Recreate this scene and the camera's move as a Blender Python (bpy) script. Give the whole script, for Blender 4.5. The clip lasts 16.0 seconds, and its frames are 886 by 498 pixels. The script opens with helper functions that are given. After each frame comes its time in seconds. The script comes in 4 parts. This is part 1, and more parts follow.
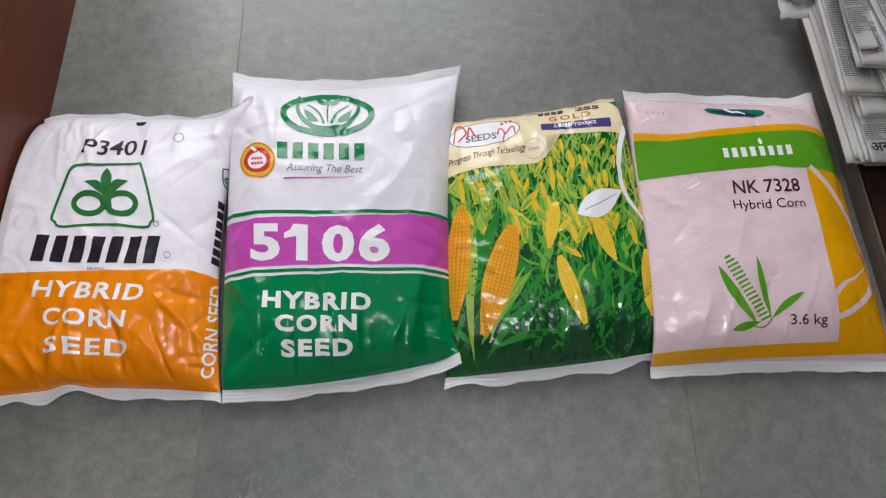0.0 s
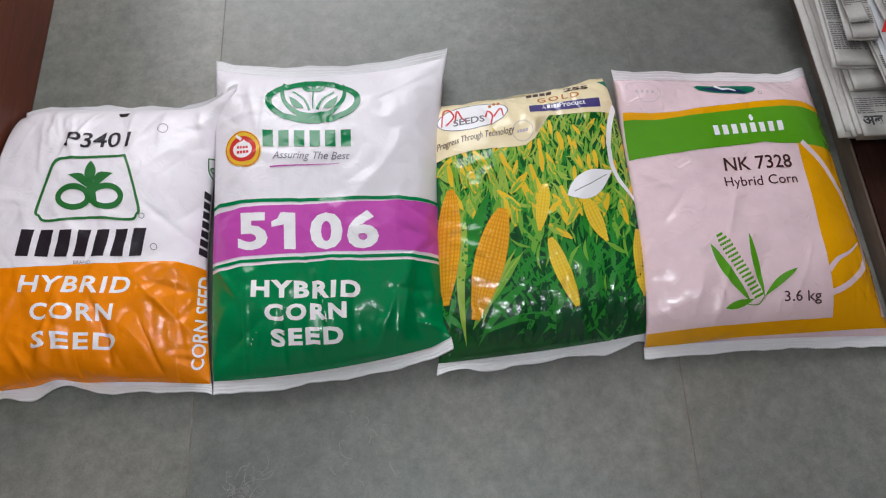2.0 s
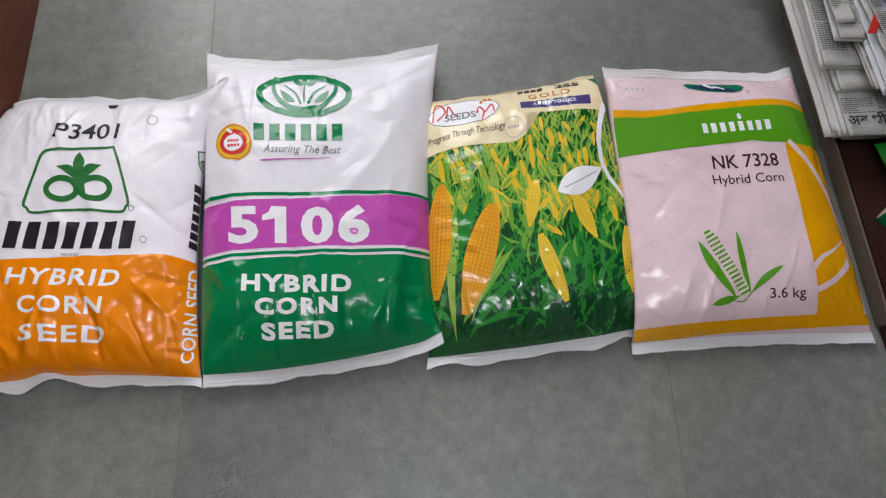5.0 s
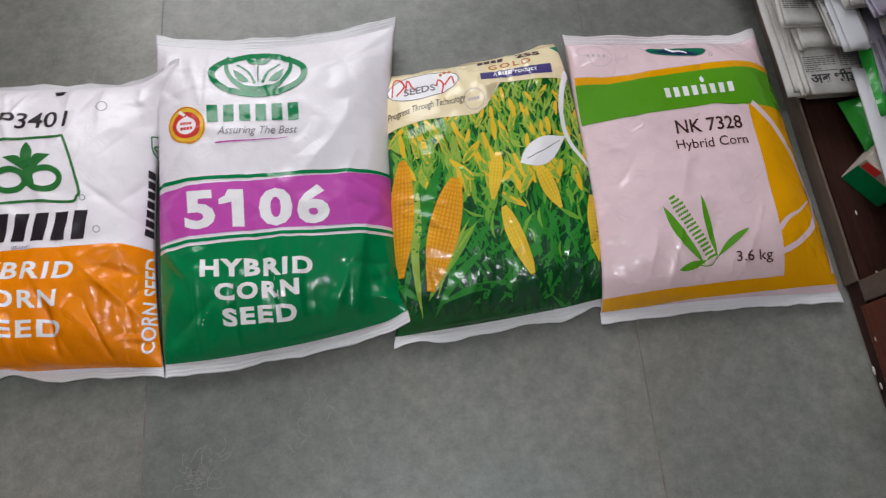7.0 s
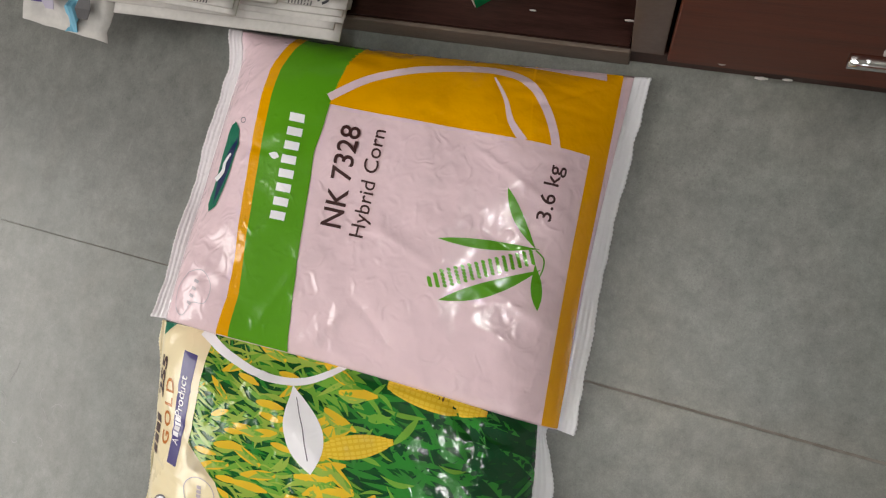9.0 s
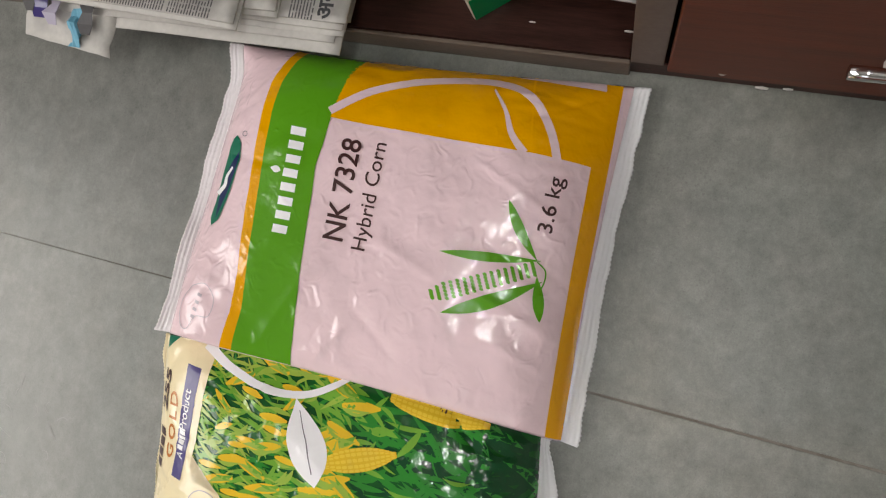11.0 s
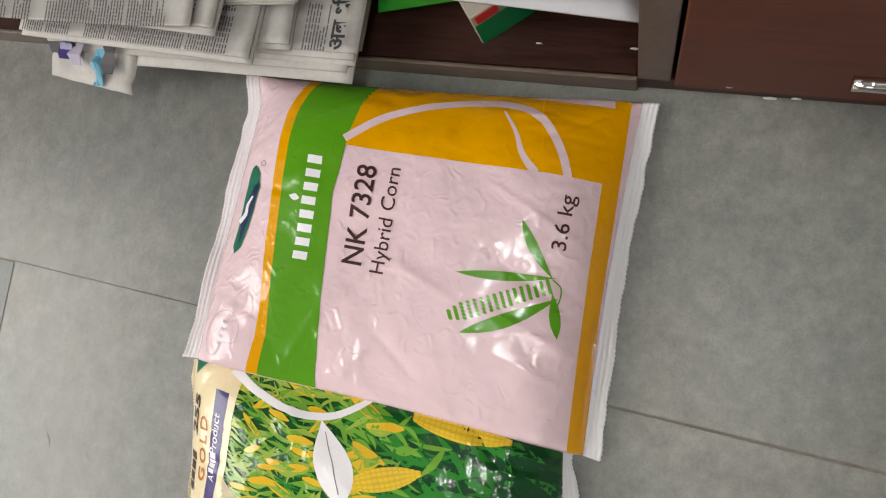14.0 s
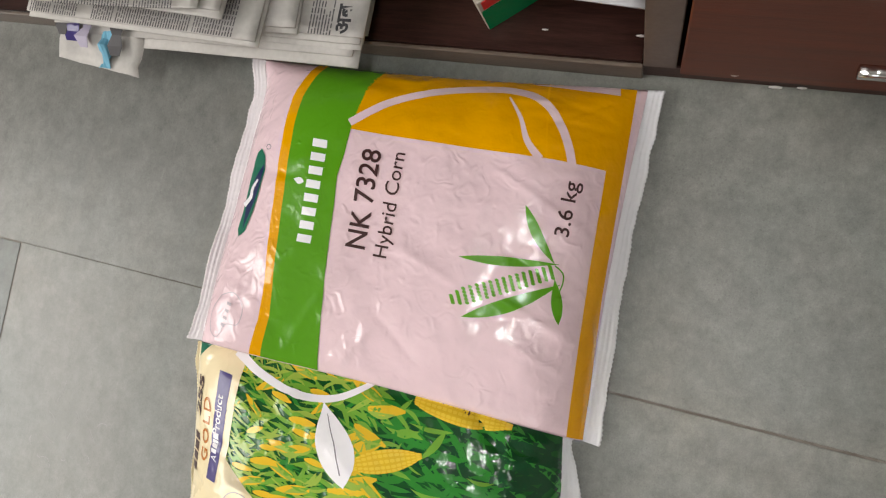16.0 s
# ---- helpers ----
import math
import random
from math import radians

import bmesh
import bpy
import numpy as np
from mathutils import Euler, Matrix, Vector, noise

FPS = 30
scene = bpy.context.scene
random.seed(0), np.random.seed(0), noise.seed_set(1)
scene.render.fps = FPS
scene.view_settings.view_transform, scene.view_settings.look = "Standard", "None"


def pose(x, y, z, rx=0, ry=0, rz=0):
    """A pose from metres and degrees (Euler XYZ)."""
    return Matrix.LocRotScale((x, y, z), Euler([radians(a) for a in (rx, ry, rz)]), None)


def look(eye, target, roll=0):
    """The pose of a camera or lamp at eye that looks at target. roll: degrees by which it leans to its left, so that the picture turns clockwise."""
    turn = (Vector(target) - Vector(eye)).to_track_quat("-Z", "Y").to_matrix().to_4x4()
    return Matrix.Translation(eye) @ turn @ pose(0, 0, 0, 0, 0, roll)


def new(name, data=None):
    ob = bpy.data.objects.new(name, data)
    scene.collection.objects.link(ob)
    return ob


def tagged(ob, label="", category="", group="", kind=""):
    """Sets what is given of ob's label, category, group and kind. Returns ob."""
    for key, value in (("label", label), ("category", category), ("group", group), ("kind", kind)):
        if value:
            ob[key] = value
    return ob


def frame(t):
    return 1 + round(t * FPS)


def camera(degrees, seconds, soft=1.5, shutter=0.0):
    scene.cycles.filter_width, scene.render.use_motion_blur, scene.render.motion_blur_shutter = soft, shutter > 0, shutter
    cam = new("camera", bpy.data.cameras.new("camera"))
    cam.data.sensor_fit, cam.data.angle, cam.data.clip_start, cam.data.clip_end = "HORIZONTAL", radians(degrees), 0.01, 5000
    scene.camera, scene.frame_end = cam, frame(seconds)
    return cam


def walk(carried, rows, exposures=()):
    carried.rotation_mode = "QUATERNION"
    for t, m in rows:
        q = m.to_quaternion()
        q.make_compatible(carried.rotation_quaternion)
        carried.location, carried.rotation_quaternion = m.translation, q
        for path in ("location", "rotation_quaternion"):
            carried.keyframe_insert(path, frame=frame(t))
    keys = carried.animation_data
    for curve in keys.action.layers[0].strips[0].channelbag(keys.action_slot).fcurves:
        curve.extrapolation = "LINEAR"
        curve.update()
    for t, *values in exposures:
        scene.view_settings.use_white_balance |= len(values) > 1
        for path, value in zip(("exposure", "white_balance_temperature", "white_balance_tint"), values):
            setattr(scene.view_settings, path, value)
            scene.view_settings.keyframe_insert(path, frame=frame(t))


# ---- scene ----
cam = camera(68.0, 16.0, soft=1.2, shutter=0.35)
PATH = [
    (0, (-0.026, -0.152, 0.842), (0.039, 0.606, -1.008), 3.20),
    (0.5, (-0.025, -0.153, 0.843), (0.048, 0.617, -1.001), 3.30),
    (1, (-0.021, -0.159, 0.841), (0.059, 0.582, -1.015), 3.50),
    (1.5, (-0.017, -0.155, 0.835), (0.056, 0.578, -1.024), 2.60),
    (2, (-0.014, -0.156, 0.832), (0.053, 0.575, -1.029), 2.10),
    (2.5, (-0.019, -0.156, 0.832), (0.071, 0.568, -1.031), 3.70),
    (3, (-0.015, -0.156, 0.831), (0.081, 0.575, -1.028), 3.80),
    (5.5, (-0.019, -0.156, 0.836), (0.099, 0.554, -1.031), 6.60),
    (6, (-0.011, -0.155, 0.834), (0.140, 0.556, -1.029), 8.40),
    (6.5, (-0.001, -0.164, 0.823), (0.133, 0.529, -1.048), 6.60),
    (7, (0.011, -0.162, 0.820), (0.153, 0.500, -1.062), 6.50),
    (7.2, (0.042, -0.160, 0.809), (0.202, 0.509, -1.068), 4.82),
    (7.3, (0.061, -0.159, 0.803), (0.232, 0.514, -1.072), 3.80),
    (7.4, (0.092, -0.132, 0.788), (0.301, 0.513, -1.094), 6.40),
    (7.5, (0.123, -0.110, 0.781), (0.364, 0.520, -1.102), 8.60),
    (7.6, (0.135, -0.091, 0.761), (0.448, 0.560, -1.105), 12.80),
    (7.7, (0.153, -0.071, 0.746), (0.516, 0.634, -1.091), 11.90),
    (7.8, (0.210, -0.046, 0.736), (0.523, 0.707, -1.091), 1.90),
    (7.9, (0.214, -0.028, 0.722), (0.539, 0.742, -1.095), -5.14),
    (8, (0.219, -0.006, 0.706), (0.560, 0.781, -1.100), -13.20),
    (8.1, (0.242, 0.007, 0.693), (0.517, 0.768, -1.136), -27.91),
    (8.2, (0.264, 0.019, 0.680), (0.471, 0.766, -1.163), -43.00),
    (8.3, (0.293, 0.014, 0.667), (0.468, 0.688, -1.208), -50.49),
    (8.4, (0.314, 0.011, 0.656), (0.460, 0.630, -1.240), -56.90),
    (8.5, (0.332, 0.008, 0.648), (0.449, 0.585, -1.264), -62.70),
    (9, (0.368, 0.002, 0.605), (0.465, 0.500, -1.330), -66.70),
    (11.5, (0.377, 0.001, 0.607), (0.481, 0.528, -1.319), -67.20),
    (12, (0.378, 0.001, 0.611), (0.470, 0.553, -1.309), -69.10),
    (12.5, (0.383, 0.000, 0.613), (0.460, 0.549, -1.308), -71.00),
    (13, (0.378, -0.002, 0.614), (0.462, 0.569, -1.301), -70.10),
    (13.5, (0.379, -0.003, 0.616), (0.456, 0.584, -1.294), -71.20),
    (14, (0.388, -0.005, 0.617), (0.502, 0.575, -1.294), -69.20),
    (14.5, (0.384, -0.005, 0.618), (0.485, 0.569, -1.295), -69.40),
    (15, (0.380, -0.007, 0.617), (0.477, 0.562, -1.298), -69.60),
    (15.5, (0.382, -0.006, 0.618), (0.477, 0.565, -1.297), -69.90),
    (16, (0.382, -0.007, 0.619), (0.469, 0.579, -1.291), -71.00),
]
# the phone's own exposure and tint drift
EXPOSURES = [(0, -0.09, 6260, 8), (7.0, -0.17, 6340, 9), (8.0, -0.22, 6700, 8), (9.0, -0.04, 6850, 8), (12.0, -0.01, 6900, 8), (14.0, 0.15, 6900, 8), (16.0, 0.15, 6900, 8)]
walk(cam, [(t, look(eye, target, roll)) for t, eye, target, roll in PATH], EXPOSURES)

# ---- the four bags: outline in plan and filled shape ----
def lerp(a, b, t):
    return a + (b - a) * t


# left, right, bottom, top: value at start, at end, bow in the middle; rims: resting height of each rim
BAGS = {
    "white_orange": dict(left=(-0.568, -0.568, 0.0), right=(-0.277, -0.284, -0.014), bottom=(-0.008, -0.012, 0.010), top=(0.414, 0.405, -0.004),
                         rims=(0.060, 0.020, 0.010, 0.020), peak=0.066, seal=0.030, seal_top=0.018, ears=(-0.012, 0.010), seed=3, fold=1.4, wave=0.008, wave_low=0.012,
                         tips=((1, 1, 0.10, 0.10, 0.022, 0.003, 0.030), (1, 0, 0.10, 0.06, 0.0, 0.0, 0.008), (0.35, 0, 0.07, 0.05, 0.0, 0.007, 0.010))),
    "white_green": dict(left=(-0.277, -0.302, 0.002), right=(0.018, 0.040, -0.016), bottom=(-0.012, 0.022, -0.008), top=(0.474, 0.480, -0.022),
                        rims=(0.030, 0.022, 0.014, 0.030), peak=0.066, seal=0.034, seed=8, fold=1.25, tips=((1, 0, 0.05, 0.06, 0.003, 0.005, 0.014),)),
    "corn_field": dict(left=(0.004, 0.012, 0.0), right=(0.279, 0.268, 0.004), bottom=(0.000, 0.024, -0.004), top=(0.384, 0.424, -0.004),
                       rims=(0.020, 0.034, 0.010, 0.018), peak=0.060, seal=0.036, seal_top=0.010, seed=5, wave=0.004, wave_low=0.011, tips=((0, 0, 0.16, 0.05, -0.006, -0.003, 0.003),)),
    "pink": dict(left=(0.262, 0.261, 0.012), right=(0.586, 0.579, -0.006), bottom=(0.004, 0.002, 0.004), top=(0.443, 0.424, -0.003),
                 rims=(0.046, 0.014, 0.010, 0.012), peak=0.066, seal=0.034, seal_top=0.040, ears=(0.0, 0.010), seed=11, wave=0.0035, fold=0.4,
                 tips=((0, 1, 0.30, 0.22, 0.012, -0.025, 0.034),)),
}


def edge_at(e, t):
    return lerp(e[0], e[1], t) + 4 * e[2] * t * (1 - t)


def top_at(b, u):
    """The upper rim, with the pulled-out corners that some bags have."""
    l, r = b.get("ears", (0, 0))
    return edge_at(b["top"], u) + l * math.exp(-((u / 0.07) ** 2)) + r * math.exp(-(((1 - u) / 0.07) ** 2))


def tip_shift(b, u, v):
    """How far the pulled or propped corners move a spot of the film."""
    out = Vector((0, 0, 0))
    for tu, tv, ru, rv, dx, dy, dz in b.get("tips", ()):
        out += Vector((dx, dy, dz)) * math.exp(-(((u - tu) / ru) ** 2) - ((v - tv) / rv) ** 2)
    return out


def plan_at(b, u, v):
    d = tip_shift(b, u, v)
    return lerp(edge_at(b["left"], v), edge_at(b["right"], v), u) + d.x, lerp(edge_at(b["bottom"], u), top_at(b, u), v) + d.y


def sheet_uv(b, x, y):
    u = v = 0.5
    for _ in range(7):
        y0, y1 = edge_at(b["bottom"], u), top_at(b, u)
        v = (y - y0) / (y1 - y0)
        x0, x1 = edge_at(b["left"], v), edge_at(b["right"], v)
        u = (x - x0) / (x1 - x0)
    return u, v


def swell(t, power=3.0, soft=0.75):
    t = min(max(t, 0.0), 1.0)
    return max(0.0, 1 - abs(2 * t - 1) ** power) ** soft


def fill_height(b, u, v):
    """Height of the filled bag's upper film, without its creases."""
    rl, rr, rb, rt = b["rims"]
    s, st = b["seal"], b.get("seal_top", b["seal"])
    g = swell((v - s) / (1 - s - st), 3.2, 0.7)
    f = swell(u, 3.4, 0.72)
    low = lerp(lerp(rb, rt, min(max(v, 0), 1)), lerp(rl, rr, min(max(u, 0), 1)), g)
    return low + (b["peak"] - low) * f * g + tip_shift(b, u, v).z


# ---- light ----
world = bpy.data.worlds.new("sky")
scene.world = world
world.use_nodes = True
wn = world.node_tree.nodes
sky = wn.new("ShaderNodeTexSky")
sky.sky_type, sky.sun_disc, sky.sun_elevation, sky.sun_rotation = "NISHITA", False, radians(40), radians(20)
wn["Background"].inputs["Strength"].default_value = 0.1
world.node_tree.links.new(sky.outputs[0], wn["Background"].inputs["Color"])


def area_lamp(name, size_x, size_y, watts, colour, m):
    lamp = bpy.data.lights.new(name, "AREA")
    lamp.shape, lamp.size, lamp.size_y, lamp.energy, lamp.color = "RECTANGLE", size_x, size_y, watts, colour
    ob = new(name, lamp)
    ob.matrix_world = m
    return ob


# three added fill lamps, and the tube fixture whose gleam lies on the stone
area_lamp("north_fill", 2.2, 1.3, 66, (1.0, 0.98, 0.97), look((-0.6, 2.52, 1.75), (-0.2, 0.4, 0.2)))
area_lamp("east_fill", 1.6, 1.1, 105, (1.0, 0.98, 0.96), look((2.52, -0.1, 1.9), (0.0, 0.2, 0.1)))
area_lamp("west_fill", 1.6, 1.1, 8, (0.98, 0.99, 1.0), look((-2.52, 0.1, 1.9), (0.0, 0.2, 0.1)))
area_lamp("tube_glow", 1.15, 0.10, 20, (0.95, 0.98, 1.0), look((0.12, -0.40, 2.70), (0.12, -0.40, 0.0)))

# ---- materials ----
def material(name, colour, rough=0.5, metal=0.0, vary=0.12, scale=30.0, bump=0.0, bump_scale=200.0, coat=0.0, colour_b=None, stretch=(1, 1, 1), spec=0.5,
             coat_rough=0.1, rand=0.0):
    """A node material: two scales of colour change, roughness change and fine relief."""
    m = bpy.data.materials.new(name)
    m.use_nodes = True
    nt = m.node_tree
    bs = nt.nodes["Principled BSDF"]
    tc = nt.nodes.new("ShaderNodeTexCoord")
    mp = nt.nodes.new("ShaderNodeMapping")
    mp.inputs["Scale"].default_value = stretch
    nt.links.new(tc.outputs["Object"], mp.inputs[0])
    big = nt.nodes.new("ShaderNodeTexNoise")
    big.inputs["Scale"].default_value, big.inputs["Detail"].default_value = scale, 6
    nt.links.new(mp.outputs[0], big.inputs["Vector"])
    fine = nt.nodes.new("ShaderNodeTexNoise")
    fine.inputs["Scale"].default_value, fine.inputs["Detail"].default_value = bump_scale, 3
    nt.links.new(mp.outputs[0], fine.inputs["Vector"])
    add = nt.nodes.new("ShaderNodeMath")
    add.operation = "MULTIPLY_ADD"
    add.inputs[1].default_value = 0.35
    nt.links.new(fine.outputs[0], add.inputs[0])
    half = nt.nodes.new("ShaderNodeMath")
    half.operation = "MULTIPLY"
    half.inputs[1].default_value = 0.65
    nt.links.new(big.outputs[0], half.inputs[0])
    nt.links.new(half.outputs[0], add.inputs[2])
    ramp = nt.nodes.new("ShaderNodeMapRange")
    ramp.inputs["From Min"].default_value, ramp.inputs["From Max"].default_value = 0.3, 0.7
    nt.links.new(add.outputs[0], ramp.inputs["Value"])
    mix = nt.nodes.new("ShaderNodeMix")
    mix.data_type = "RGBA"
    b = colour_b or tuple(min(1, c * (1 + vary)) for c in colour)
    a = colour if colour_b else tuple(c * (1 - vary) for c in colour)
    mix.inputs["A"].default_value, mix.inputs["B"].default_value = (*a, 1), (*b, 1)
    nt.links.new(ramp.outputs[0], mix.inputs["Factor"])
    out = mix.outputs["Result"]
    if rand:
        info = nt.nodes.new("ShaderNodeObjectInfo")
        mr = nt.nodes.new("ShaderNodeMapRange")
        mr.inputs["To Min"].default_value, mr.inputs["To Max"].default_value = 1 - rand, 1 + rand
        nt.links.new(info.outputs["Random"], mr.inputs["Value"])
        hsv = nt.nodes.new("ShaderNodeHueSaturation")
        nt.links.new(mr.outputs[0], hsv.inputs["Value"])
        nt.links.new(out, hsv.inputs["Color"])
        out = hsv.outputs[0]
    nt.links.new(out, bs.inputs["Base Color"])
    rr = nt.nodes.new("ShaderNodeMapRange")
    rr.inputs["To Min"].default_value, rr.inputs["To Max"].default_value = rough * 0.85, min(1, rough * 1.15)
    nt.links.new(big.outputs[0], rr.inputs["Value"])
    nt.links.new(rr.outputs[0], bs.inputs["Roughness"])
    bs.inputs["Metallic"].default_value = metal
    bs.inputs["Specular IOR Level"].default_value = spec
    bs.inputs["Coat Weight"].default_value = coat
    bs.inputs["Coat Roughness"].default_value = coat_rough
    if bump:
        bp = nt.nodes.new("ShaderNodeBump")
        bp.inputs["Strength"].default_value, bp.inputs["Distance"].default_value = bump, 0.002
        nt.links.new(fine.outputs[0], bp.inputs["Height"])
        nt.links.new(bp.outputs[0], bs.inputs["Normal"])
        nt.links.new(bp.outputs[0], bs.inputs["Coat Normal"])
    return m


def film(name, colour, gloss=0.26, coat=0.12, crinkle=0.25, vary=0.04, crumple=0.8, kernels=0.26, folds=13):
    """Printed plastic film: sharp crumple lines, small flaky dents over the grain inside, a fine crinkle."""
    m = material(name, colour, rough=gloss, vary=vary, scale=14, bump=crinkle, bump_scale=60, coat=coat, coat_rough=0.05, spec=0.28)
    nt = m.node_tree
    bs, tc, fine = nt.nodes["Principled BSDF"], nt.nodes["Texture Coordinate"], nt.nodes["Bump"]
    warp = nt.nodes.new("ShaderNodeTexNoise")
    warp.noise_type, warp.normalize = "RIDGED_MULTIFRACTAL", True
    warp.inputs["Scale"].default_value, warp.inputs["Detail"].default_value, warp.inputs["Distortion"].default_value = folds, 2.5, 0.9
    nt.links.new(tc.outputs["Object"], warp.inputs["Vector"])
    bp = nt.nodes.new("ShaderNodeBump")
    bp.inputs["Strength"].default_value, bp.inputs["Distance"].default_value = crumple, 0.004
    nt.links.new(warp.outputs[0], bp.inputs["Height"])
    kern = nt.nodes.new("ShaderNodeTexNoise")
    kern.noise_type, kern.normalize = "RIDGED_MULTIFRACTAL", True
    kern.inputs["Scale"].default_value, kern.inputs["Detail"].default_value, kern.inputs["Distortion"].default_value = 58, 1.5, 1.4
    nt.links.new(tc.outputs["Object"], kern.inputs["Vector"])
    kb = nt.nodes.new("ShaderNodeBump")
    kb.inputs["Strength"].default_value, kb.inputs["Distance"].default_value = kernels, 0.002
    nt.links.new(kern.outputs[0], kb.inputs["Height"])
    nt.links.new(bp.outputs[0], kb.inputs["Normal"])
    nt.links.new(kb.outputs[0], fine.inputs["Normal"])
    return m


def stone(name, pale, dark):
    """Honed limestone: cloudy tone, pitting, fine scratches."""
    m = material(name, dark, rough=0.38, colour_b=pale, scale=2.6, bump=0.025, bump_scale=700, spec=0.5, rand=0.03)
    nt = m.node_tree
    bs = nt.nodes["Principled BSDF"]
    tc = nt.nodes["Texture Coordinate"]
    base = bs.inputs["Base Color"].links[0].from_socket
    sp = nt.nodes.new("ShaderNodeTexNoise")
    sp.inputs["Scale"].default_value, sp.inputs["Detail"].default_value, sp.inputs["Roughness"].default_value = 38, 13, 0.84
    nt.links.new(tc.outputs["Object"], sp.inputs["Vector"])
    r = nt.nodes.new("ShaderNodeMapRange")
    r.inputs["From Min"].default_value, r.inputs["From Max"].default_value = 0.36, 0.66
    r.inputs["To Min"].default_value, r.inputs["To Max"].default_value = 0.68, 1.27
    nt.links.new(sp.outputs[0], r.inputs["Value"])
    mul = nt.nodes.new("ShaderNodeMix")
    mul.data_type, mul.blend_type = "RGBA", "MULTIPLY"
    mul.inputs["Factor"].default_value = 1.0
    nt.links.new(base, mul.inputs["A"])
    nt.links.new(r.outputs[0], mul.inputs["B"])
    # cloudy green-grey veins
    vn = nt.nodes.new("ShaderNodeTexNoise")
    vn.inputs["Scale"].default_value, vn.inputs["Detail"].default_value, vn.inputs["Distortion"].default_value = 1.9, 5, 0.7
    nt.links.new(tc.outputs["Object"], vn.inputs["Vector"])
    rv = nt.nodes.new("ShaderNodeMapRange")
    rv.inputs["From Min"].default_value, rv.inputs["From Max"].default_value, rv.inputs["To Max"].default_value = 0.44, 0.62, 0.75
    nt.links.new(vn.outputs[0], rv.inputs["Value"])
    veil = nt.nodes.new("ShaderNodeMix")
    veil.data_type, veil.blend_type = "RGBA", "MULTIPLY"
    veil.inputs["B"].default_value = (0.72, 0.83, 0.84, 1)
    nt.links.new(rv.outputs[0], veil.inputs["Factor"])
    nt.links.new(mul.outputs["Result"], veil.inputs["A"])
    # warm stains
    st = nt.nodes.new("ShaderNodeTexNoise")
    st.inputs["Scale"].default_value, st.inputs["Detail"].default_value, st.inputs["Roughness"].default_value = 4.5, 7, 0.62
    nt.links.new(tc.outputs["Object"], st.inputs["Vector"])
    r3 = nt.nodes.new("ShaderNodeMapRange")
    r3.inputs["From Min"].default_value, r3.inputs["From Max"].default_value, r3.inputs["To Max"].default_value = 0.50, 0.72, 0.40
    nt.links.new(st.outputs[0], r3.inputs["Value"])
    warm = nt.nodes.new("ShaderNodeMix")
    warm.data_type, warm.blend_type = "RGBA", "MULTIPLY"
    warm.inputs["B"].default_value = (0.98, 0.86, 0.74, 1)
    nt.links.new(r3.outputs[0], warm.inputs["Factor"])
    nt.links.new(veil.outputs["Result"], warm.inputs["A"])
    # thin pale scratches
    mp = nt.nodes.new("ShaderNodeMapping")
    mp.inputs["Scale"].default_value, mp.inputs["Rotation"].default_value = (34, 230, 1), (0, 0, 0.6)
    nt.links.new(tc.outputs["Object"], mp.inputs[0])
    sc = nt.nodes.new("ShaderNodeTexNoise")
    sc.inputs["Scale"].default_value, sc.inputs["Detail"].default_value = 1.0, 2
    nt.links.new(mp.outputs[0], sc.inputs["Vector"])
    r2 = nt.nodes.new("ShaderNodeMapRange")
    r2.inputs["From Min"].default_value, r2.inputs["From Max"].default_value = 0.68, 0.80
    r2.inputs["To Max"].default_value = 0.10
    nt.links.new(sc.outputs[0], r2.inputs["Value"])
    mx = nt.nodes.new("ShaderNodeMix")
    mx.data_type = "RGBA"
    mx.inputs["B"].default_value = (0.42, 0.41, 0.39, 1)
    nt.links.new(r2.outputs[0], mx.inputs["Factor"])
    nt.links.new(warm.outputs["Result"], mx.inputs["A"])
    # dark specks and pits
    vo = nt.nodes.new("ShaderNodeTexVoronoi")
    vo.inputs["Scale"].default_value = 230
    nt.links.new(tc.outputs["Object"], vo.inputs["Vector"])
    gate = nt.nodes.new("ShaderNodeMath")
    gate.operation = "MULTIPLY_ADD"
    gate.inputs[1].default_value, gate.inputs[2].default_value = -0.6, 0.46
    nt.links.new(st.outputs[0], gate.inputs[0])
    lt = nt.nodes.new("ShaderNodeMath")
    lt.operation = "LESS_THAN"
    nt.links.new(vo.outputs["Distance"], lt.inputs[0])
    nt.links.new(gate.outputs[0], lt.inputs[1])
    amt = nt.nodes.new("ShaderNodeMath")
    amt.operation = "MULTIPLY"
    amt.inputs[1].default_value = 0.2
    nt.links.new(lt.outputs[0], amt.inputs[0])
    pit = nt.nodes.new("ShaderNodeMix")
    pit.data_type = "RGBA"
    pit.inputs["B"].default_value = (0.06, 0.055, 0.05, 1)
    nt.links.new(amt.outputs[0], pit.inputs["Factor"])
    nt.links.new(mx.outputs["Result"], pit.inputs["A"])
    # a second set of scratches the other way
    mp2 = nt.nodes.new("ShaderNodeMapping")
    mp2.inputs["Scale"].default_value, mp2.inputs["Rotation"].default_value = (42, 300, 1), (0, 0, 2.1)
    nt.links.new(tc.outputs["Object"], mp2.inputs[0])
    sc2 = nt.nodes.new("ShaderNodeTexNoise")
    sc2.inputs["Scale"].default_value, sc2.inputs["Distortion"].default_value = 1.0, 0.6
    nt.links.new(mp2.outputs[0], sc2.inputs["Vector"])
    r4 = nt.nodes.new("ShaderNodeMapRange")
    r4.inputs["From Min"].default_value, r4.inputs["From Max"].default_value, r4.inputs["To Max"].default_value = 0.68, 0.80, 0.14
